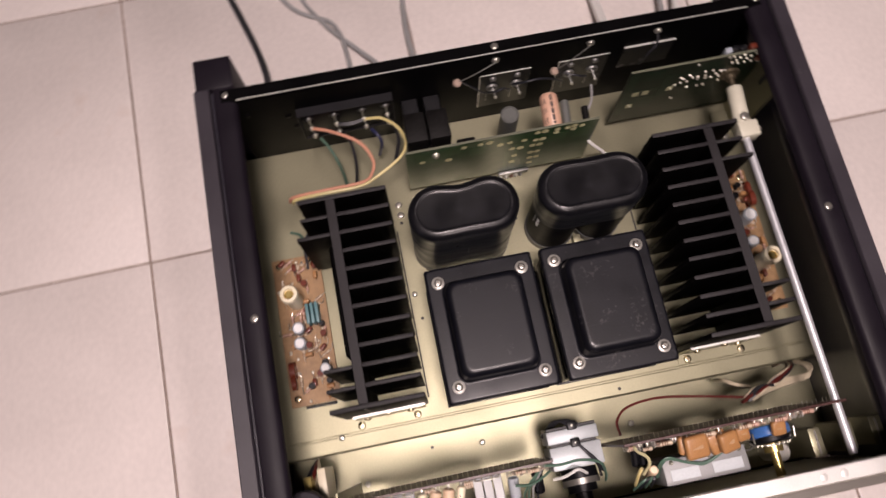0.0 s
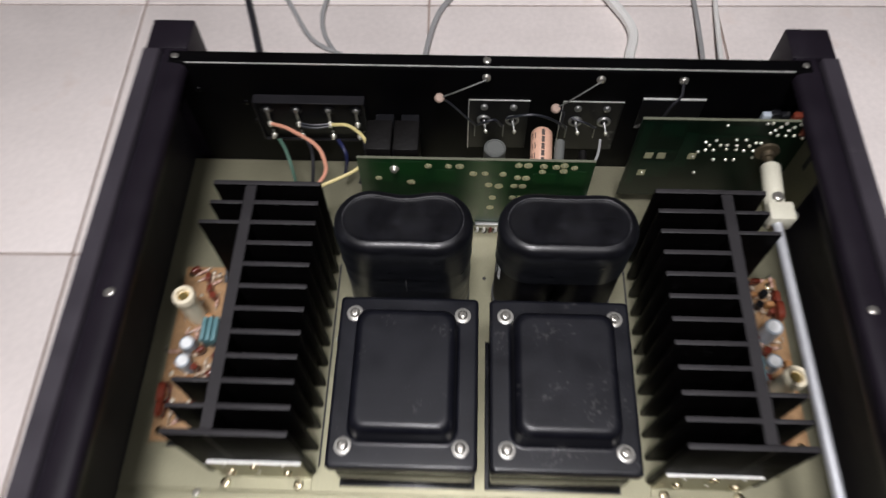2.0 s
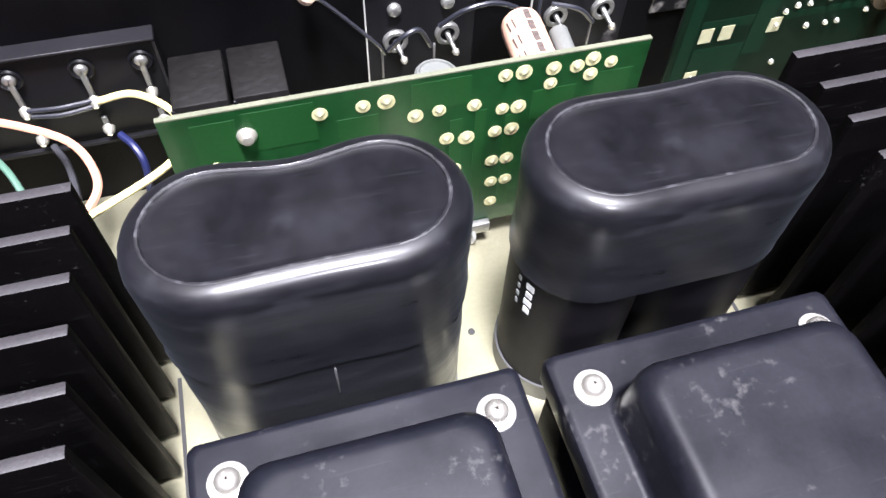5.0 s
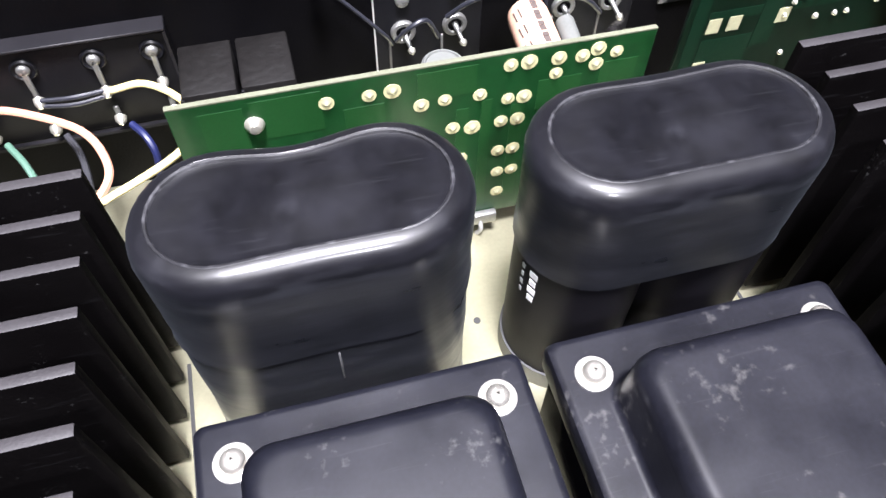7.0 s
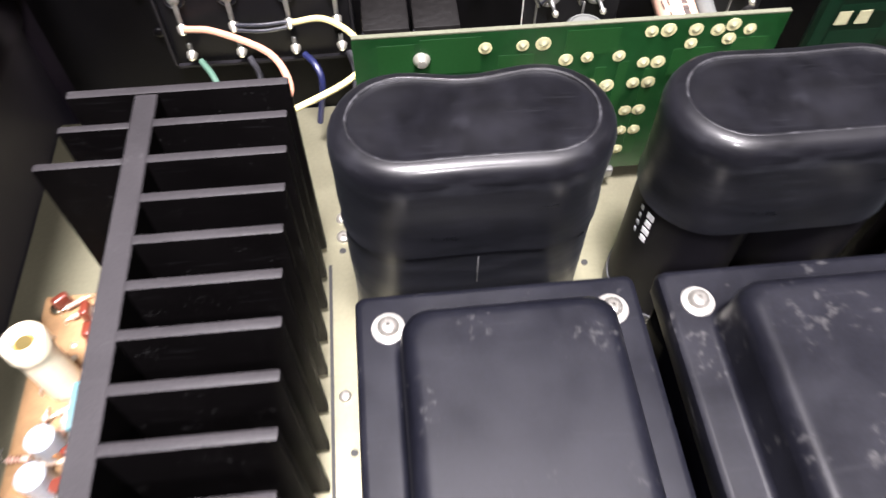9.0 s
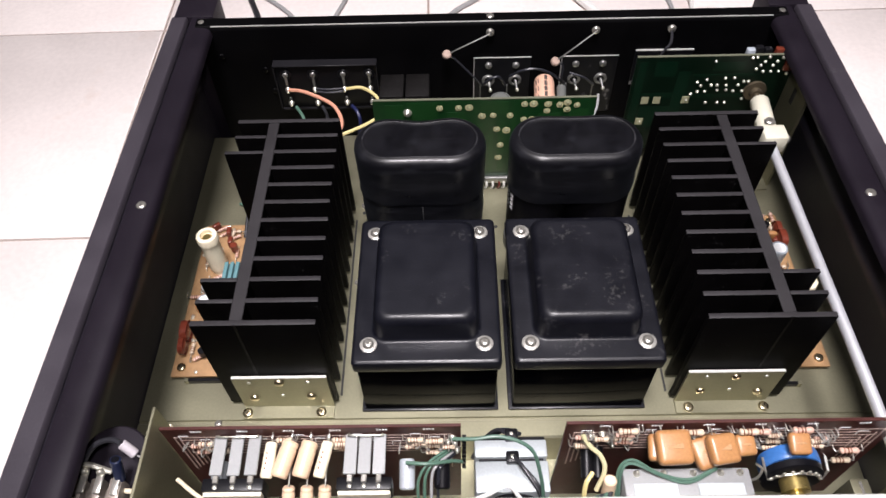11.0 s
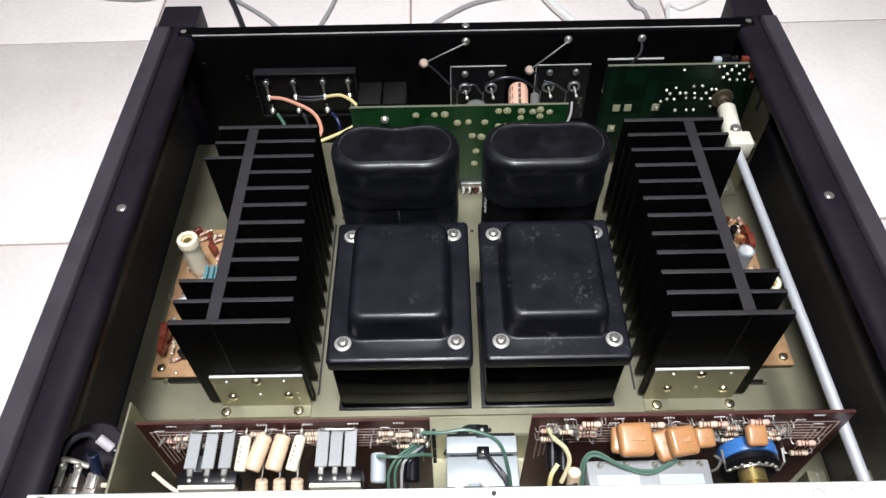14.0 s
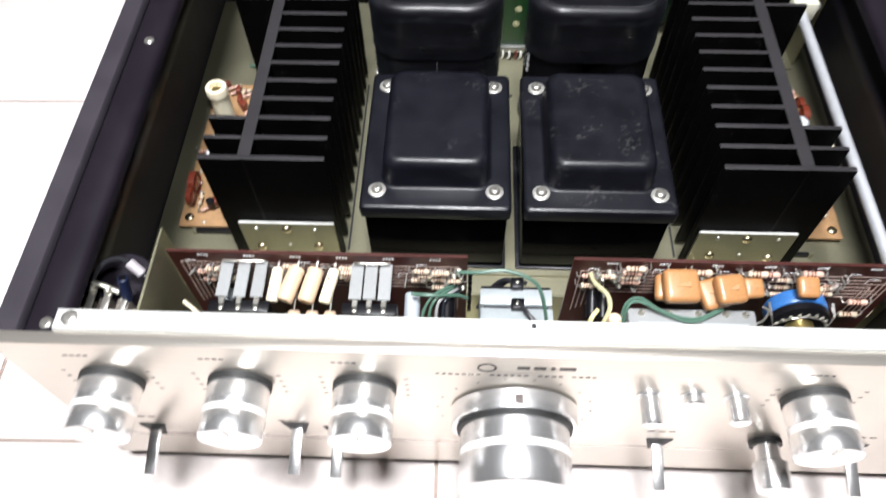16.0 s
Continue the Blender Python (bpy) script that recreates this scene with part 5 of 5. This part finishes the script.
part("ring_frame", tube([(0.1092, 0.0650, 0.1288), (0.1094, 0.0590, 0.1278), (0.1114, 0.0570, 0.1228), (0.1164, 0.0562, 0.1303), (0.1229, 0.0562, 0.1323), (0.1294, 0.0562, 0.1303), (0.1354, 0.0570, 0.1228), (0.1369, 0.0590, 0.1278), (0.1372, 0.0650, 0.1288)], 0.0006, 6, 3, smooth=False), STEEL, blue)
can = part("shield_can", box(0.0460, 0.1020, 0.0440, 0.0605, 0.0900, 0.1290, 0.0010), TAB, tr, "long tin shielding can")
for x0, x1 in ((0.0500, 0.0690), (0.0780, 0.0980)):
    part("can_window", box(x0, x1, 0.0465, 0.0535, 0.1289, 0.1294, 0.0001, 1), GANG, can)
for x in (0.0520, 0.0640, 0.0770, 0.0890, 0.0975):
    part("solder_joint", lathe([(0.0016, 0), (0.0013, 0.0012), (0.0005, 0.0022), (0, 0.0023)], (x, 0.0580, 0.1290), (0.1, 0, 1), 12), SOLDER, can)
part("can_hook", tube([(0.1020, 0.0560, 0.1240), (0.1050, 0.0560, 0.1280), (0.1060, 0.0580, 0.1330), (0.1035, 0.0600, 0.1340)], 0.0006, 6), STEEL, can)
for k, x in enumerate((0.0320, 0.0370)):
    cylinder_cap((x, 0.0600, 0.1180), (x + 0.0006, 0.0735, 0.1230), 0.0027, BAKELITE, tr, "black_capacitor")
cylinder_cap((0.0405, 0.0520, 0.1120), (0.0405, 0.0560, 0.1280), 0.0030, CREAM, tr, "axial_capacitor", CREAM_PALE)
for x, z in ((0.0330, 0.1340), (0.0380, 0.1365), (0.0315, 0.1280), (0.0410, 0.1310), (0.0440, 0.1260), (0.0355, 0.1310), (0.0280, 0.1240)):
    part("solder_lug", lathe([(0.0017, 0), (0.0015, 0.0012), (0.0005, 0.0030), (0, 0.0030)], (x, BAY, z), (0, -1, 0.2), 10), SOLDER, tr)
wire([(0.0290, 0.0728, 0.1375), (0.0320, 0.0690, 0.1345), (0.0370, 0.0650, 0.1320), (0.0385, 0.0600, 0.1280), (0.0350, 0.0540, 0.1200)], 0.0011, "yellow", tr)
wire([(0.0290, 0.0480, 0.1160), (0.0295, 0.0540, 0.1270), (0.0330, 0.0590, 0.1290)], 0.0011, "cream", tr)
for k in range(2):
    wire([(0.0440 + 0.001 * k, 0.0500, 0.1150), (0.0440 + 0.001 * k, 0.0590 - 0.001 * k, 0.1310), (0.0500, 0.0620 - 0.0012 * k, 0.1350 - 0.001 * k), (0.0610 + 0.002 * k, 0.0570 - 0.001 * k, 0.1320 - 0.001 * k),
          (0.0740, 0.0545 - 0.001 * k, 0.1310 - 0.0008 * k), (0.0860 + 0.001 * k, 0.0590, 0.1320)], 0.0007, "green", tr)
for k in range(4):
    wire([(0.0280 + 0.004 * k, 0.0450, 0.1120), (0.0340 + 0.002 * k, 0.0500, 0.1210 + 0.001 * k), (0.0430, 0.0520 + 0.001 * k, 0.1180)], 0.0010, ("green", "slate", "green", "black")[k], tr)
for k, (x, mt) in enumerate(((0.1565, ZINC), (0.1785, ZINC), (0.1990, ZINC))):
    part("switch_frame", box(x - 0.0042, x + 0.0042, 0.0410, 0.0600, 0.0800, 0.1140, 0.0006), mt, tr)
    part("frame_slot", box(x - 0.0007, x + 0.0007, 0.0425, 0.0585, 0.1138, 0.1144), STEEL, tr)
part("control_can", rod((0.1350, 0.0480, 0.0800), (0.1350, 0.0480, 0.1040), 0.0060, seg=24), STEEL, tr)



def clutter(parent, spans, seed, count):
    """Resistors and bent jumper leads crowded on a board's face."""
    rng = random.Random(seed)
    for k in range(count):
        a, b, lo, hi = spans[k % len(spans)]
        x, z = rng.uniform(a, b), rng.uniform(lo, hi)
        y = 0.0724 - 0.0012 * (k % 3)
        resistor((x - 0.0030, y, z), (x + 0.0030, y, z + rng.uniform(-0.0006, 0.0006)), rng.uniform(0.0010, 0.0014), parent, RESISTOR if k % 3 else RESISTOR_PINK)
    for k in range(count * 2):
        a, b, lo, hi = spans[k % len(spans)]
        x, z = rng.uniform(a - 0.002, b + 0.002), rng.uniform(lo, hi)
        w = rng.uniform(-0.003, 0.003)
        part("jumper_lead", tube([(x, BAY, z), (x + w * 0.2, BAY - 0.0035, z + 0.0010), (x + w * 0.8, BAY - 0.0042, z - 0.0010), (x + w, BAY, z - 0.0030)], 0.00032, 5, 3), WASHER, parent)


clutter(tl, ((-0.1480, -0.1350, 0.1240, 0.1370), (-0.0520, -0.0300, 0.1230, 0.1380), (-0.0800, -0.0760, 0.1320, 0.1380)), 3, 12)
clutter(tr, ((0.0290, 0.0560, 0.1260, 0.1395), (0.1040, 0.1170, 0.1250, 0.1390), (0.0740, 0.0800, 0.1290, 0.1390), (0.1340, 0.1400, 0.1280, 0.1390)), 5, 14)

# ---- volume control between the boards ----
vol = thing("volume_control", (0.002, 0.06, 0.02), "silver twin-gang volume control with tied wires", "potentiometer")
for y0, y1 in ((0.0825, 0.0918), (0.0645, 0.0806)):
    part("gang", box(-0.0180, 0.0190, y0, y1, 0.0560, 0.0878, 0.0008), GANG, vol)
part("spacer", box(-0.0160, 0.0170, 0.0806, 0.0825, 0.0580, 0.0855), BAKELITE, vol)
part("rear_plate", box(-0.0175, 0.0185, 0.0918, 0.0940, 0.0580, 0.0862, 0.0004, 1), BAKELITE, vol)
for y in (0.0815, 0.0935):
    part("tie_block", box(-0.0023, 0.0043, y - 0.0030, y + 0.0030, 0.0868, 0.0918, 0.0008), BAKELITE, vol)
    part("solder_joint", lathe([(0.0011, 0), (0.0009, 0.0006), (0, 0.0010)], (0.0010, y, 0.0913), (0, 0, 1), 10), SOLDER, vol)
part("pot_body", lathe([(0, 0), (0.0130, 0), (0.0130, 0.0080), (0.0105, 0.0085), (0.0105, 0.0160), (0.0060, 0.0165), (0.0060, 0.0260), (0, 0.0260)], (0.001, 0.0630, 0.0740), (0, -1, 0.1), 32), BAKELITE, vol)
part("pot_collar", lathe([(0.0134, 0.0), (0.0134, 0.0040), (0.0120, 0.0040), (0.0120, 0.0)], (0.001, 0.0560, 0.0748), (0, -1, 0.1), 32), STEEL, vol)
wire([(0.0015, 0.0815, 0.0915), (0.0065, 0.0740, 0.0930), (0.0130, 0.0640, 0.0890), (0.0150, 0.0560, 0.0820)], 0.0010, "black", vol)
wire([(0.0045, 0.0770, 0.0920), (0.0120, 0.0680, 0.0910), (0.0170, 0.0590, 0.0840)], 0.0010, "slate", vol)
wire([(-0.0200, 0.0600, 0.0900), (-0.0120, 0.0610, 0.0960), (-0.0030, 0.0640, 0.0990), (0.0040, 0.0600, 0.0900)], 0.0011, "white", vol)
for k in range(3):
    wire([(-0.0005 + 0.003 * k, 0.0935, 0.0905), (-0.0055 + 0.002 * k, 0.0975, 0.0870), (-0.0115 + 0.002 * k, 0.0970, 0.0790), (-0.0190 + 0.001 * k, 0.0890, 0.0700)], 0.0011, "black", vol)

# ---- left end of the bay: rotary switch behind a steel divider ----
div = thing("steel_divider", (-0.162, 0.062, 0.02), "thin plated steel divider plate in the front bay", "bracket")
part("divider_plate", box(-0.1612, -0.1598, 0.0395, 0.0825, 0.0200, 0.1515, 0.0003, 1), ZINC, div)
part("divider_foot", box(-0.1598, -0.1530, 0.0450, 0.0800, 0.0200, 0.0212), ZINC, div)
DARK_BLUE = material("dark_blue_sleeve", (0.010, 0.016, 0.045), 0.35, vary=0.2)
PINK_GREY = material("pinkish_grey_sleeve", (0.42, 0.39, 0.41), 0.5, vary=0.12)
SWITCH_TIN = material("dull_switch_tin", (0.22, 0.19, 0.165), 0.45, 0.4, vary=0.3)
rot = thing("rotary_switch", (-0.186, 0.05, 0.1), "open rotary selector switch with silver lugs and a resistor", "switch", shift=(-0.0022, -0.0005, 0.0060))
part("switch_wafer", lathe([(0, 0), (0.0120, 0), (0.0120, 0.0016), (0, 0.0016)], (-0.1875, 0.0580, 0.1020), (0, -1, 0.1), 28), PHENOLIC, rot)
part("switch_cover", lathe([(0.0150, -0.0080), (0.0165, -0.0072), (0.0165, -0.0008), (0.0158, 0), (0.0040, 0.0003), (0, 0.0003)], (-0.1856, 0.0712, 0.1140), (0, -0.12, 1), 36), CASE_BLACK, rot, "round dark switch cover")
part("switch_frame", box(-0.2060, -0.1760, 0.0420, 0.0570, 0.0930, 0.1165, 0.0010), SWITCH_TIN, rot)
for k in range(4):
    x = -0.2035 + 0.0085 * k
    sb = part("switch_block", box(x - 0.0028, x + 0.0028, 0.0500, 0.0600, 0.1040, 0.1215, 0.0006), SWITCH_TIN, rot)
    part("block_hole", lathe([(0.0011, 0), (0.0011, 0.0003), (0, 0.0003)], (x, 0.0500, 0.1190), (0, -1, 0), 12), RUBBER, sb)
for k in range(5):
    x = -0.2045 + 0.0068 * k
    lg = part("switch_lug", box(x - 0.0017, x + 0.0017, 0.0520, 0.0630, 0.1215 + 0.003 * math.sin(k * 0.8), 0.1230 + 0.003 * math.sin(k * 0.8), 0.0005), STEEL, rot)
    part("solder_joint", lathe([(0.0020, 0), (0.0018, 0.0012), (0.0008, 0.0024), (0, 0.0026)], (x, 0.0615, 0.1228 + 0.003 * math.sin(k * 0.8)), (0, -0.2, 1), 12), SOLDER, lg)
part("contact_ring", tube([(-0.2065, 0.0610, 0.1210), (-0.1990, 0.0630, 0.1260), (-0.1900, 0.0640, 0.1275), (-0.1800, 0.0620, 0.1235)], 0.0013, 8), SOLDER, rot)
cylinder_cap((-0.1768, 0.0600, 0.1200), (-0.1752, 0.0640, 0.1335), 0.0024, DARK_BLUE, rot, "blue_capacitor", BAKELITE)
cylinder_cap((-0.1668, 0.0662, 0.1329), (-0.1722, 0.0693, 0.1379), 0.0023, PINK_GREY, rot, "grey_capacitor")
wire([(-0.1664, 0.0660, 0.1325), (-0.1645, 0.0650, 0.1300), (-0.1650, 0.0600, 0.1220)], 0.0005, "grey", rot)
wire([(-0.1722, 0.0693, 0.1379), (-0.1775, 0.0715, 0.1370), (-0.1850, 0.0710, 0.1340), (-0.1900, 0.0670, 0.1300), (-0.1960, 0.0620, 0.1200)], 0.0013, "black", rot)
wire([(-0.1760, 0.0560, 0.1160), (-0.1700, 0.0560, 0.1150), (-0.1640, 0.0570, 0.1090)], 0.0012, "ivory", rot)
part("rear_lever", box(-0.1900, -0.1840, 0.0720, 0.0960, 0.0560, 0.0800, 0.0010), GOLD, rot)
part("rear_lever", box(-0.1780, -0.1720, 0.0780, 0.1000, 0.0500, 0.0900, 0.0010), CREAM_PALE, rot)
for k in range(3):
    wire([(-0.1950 + 0.006 * k, 0.0720, 0.0600), (-0.1930 + 0.005 * k, 0.0860, 0.0700), (-0.1860 + 0.003 * k, 0.0990, 0.0660), (-0.1830, 0.1060, 0.0480)], 0.0014, ("black", "red", "ivory")[k], rot)

# ---- wiring behind the right-hand board ----
loom = thing("wiring_loom", (0.14, 0.1, 0.03), "loose loom of dark red and cream wires behind the tone board", "wire")
for k in range(9):
    a, b = 0.0012 * (k % 4), 0.0016 * (k % 3)
    wire([(0.1250 + 2 * a, 0.0850, 0.0900 - b), (0.1400 + a, 0.0900 + b, 0.0840 + a), (0.1600 - a, 0.0960 - b, 0.0760 + b), (0.1760 + b, 0.1030, 0.0640 + a), (0.1840 + b, 0.1080, 0.0420), (0.1850, 0.1060, 0.0220)],
         0.0010, ("red", "red", "black", "ivory", "red", "black", "grey", "red", "ivory")[k], loom)
for k in range(3):
    wire([(0.1350 + 0.002 * k, 0.0860, 0.0820), (0.1600, 0.0900 + 0.002 * k, 0.0720), (0.1880, 0.0930 + 0.001 * k, 0.0660), (0.1930 + 0.002 * k, 0.1020, 0.0560), (0.1910, 0.1090, 0.0300)], 0.0013, "ivory", loom)
wire([(0.0330, 0.0800, 0.0920), (0.0340, 0.0900, 0.0880), (0.0460, 0.0980, 0.0800), (0.0700, 0.1000, 0.0760), (0.1000, 0.0950, 0.0780), (0.1300, 0.0880, 0.0840)], 0.0009, "red", loom)
wire([(0.1300, 0.1050, 0.0300), (0.1290, 0.1030, 0.0540), (0.1350, 0.0980, 0.0620), (0.1460, 0.0940, 0.0600)], 0.0014, "ivory", loom)

# ---- cables on the floor behind the case ----
def floor_cable(points, r, colour, label):
    c = thing("floor_cable", (points[0][0], points[0][1], 0), label, "cable", "cables behind the amplifier")
    wire(points, r, colour, c, "cable_sheath")
    return c


floor_cable([(-0.182, 0.376, 0.045), (-0.184, 0.410, 0.030), (-0.190, 0.470, 0.0035), (-0.206, 0.530, 0.0032), (-0.232, 0.606, 0.0032), (-0.262, 0.670, 0.0032), (-0.330, 0.790, 0.0032), (-0.36, 1.0, 0.0032)], 0.0032, "black", "black power cable running over the tiles")
floor_cable([(-0.100, 0.376, 0.050), (-0.108, 0.430, 0.020), (-0.117, 0.500, 0.0026), (-0.155, 0.528, 0.0026), (-0.200, 0.600, 0.0026), (-0.280, 0.660, 0.0026), (-0.350, 0.642, 0.0026), (-0.440, 0.668, 0.0026), (-0.56, 0.76, 0.0026)], 0.0022, "grey", "thin grey audio cable looped on the tiles")
floor_cable([(-0.060, 0.376, 0.055), (-0.080, 0.440, 0.015), (-0.128, 0.506, 0.0026), (-0.148, 0.560, 0.0026), (-0.130, 0.660, 0.0026), (-0.150, 0.80, 0.0026)], 0.0022, "grey", "thin grey audio cable running over the tiles")
floor_cable([(-0.020, 0.376, 0.060), (-0.050, 0.450, 0.012), (-0.040, 0.560, 0.0028), (0.002, 0.611, 0.0028), (0.036, 0.630, 0.0028), (0.080, 0.642, 0.0028), (0.160, 0.70, 0.0028)], 0.0026, "grey", "grey audio cable curving over the tiles")
floor_cable([(0.120, 0.376, 0.060), (0.130, 0.440, 0.020), (0.132, 0.504, 0.0050), (0.137, 0.548, 0.0050), (0.100, 0.620, 0.0050), (0.084, 0.680, 0.0050), (0.08, 0.85, 0.0050)], 0.0048, "white", "thick white cable on the tiles")
floor_cable([(0.160, 0.376, 0.050), (0.190, 0.450, 0.015), (0.200, 0.590, 0.0026), (0.190, 0.613, 0.0026), (0.180, 0.649, 0.0026), (0.150, 0.74, 0.0026)], 0.0022, "grey", "thin grey cable running over the tiles")
floor_cable([(0.175, 0.376, 0.050), (0.205, 0.460, 0.015), (0.223, 0.605, 0.0026), (0.240, 0.606, 0.0026), (0.270, 0.625, 0.0026), (0.290, 0.650, 0.0026), (0.33, 0.75, 0.0026)], 0.0024, "white", "thin white cable looped on the tiles")

# ---- floor tiles ----
tile_mesh = None
for i in range(-5, 7):
    for j in range(-6, 6):
        x, y = on_grid(i + 0.5, j + 0.5)
        if tile_mesh is None:
            h = PITCH / 2 - 0.0011
            ob = part("tile", loft([rounded(0, 0, h - e, h - e, 0.0012, z, 2) for e, z in ((0, -0.010), (0, -0.0007), (0.0007, 0.0))]), TILE, floor)
            tile_mesh = ob.data
        else:
            ob = new("tile", tile_mesh)
            ob.parent = floor
        ob.matrix_basis = Matrix.Translation((x, y, 0.0003 * noise.noise((i, j, 0.3)))) @ Matrix.Rotation(GRID + math.pi / 2 * ((i * 3 + j) % 4), 4, "Z")
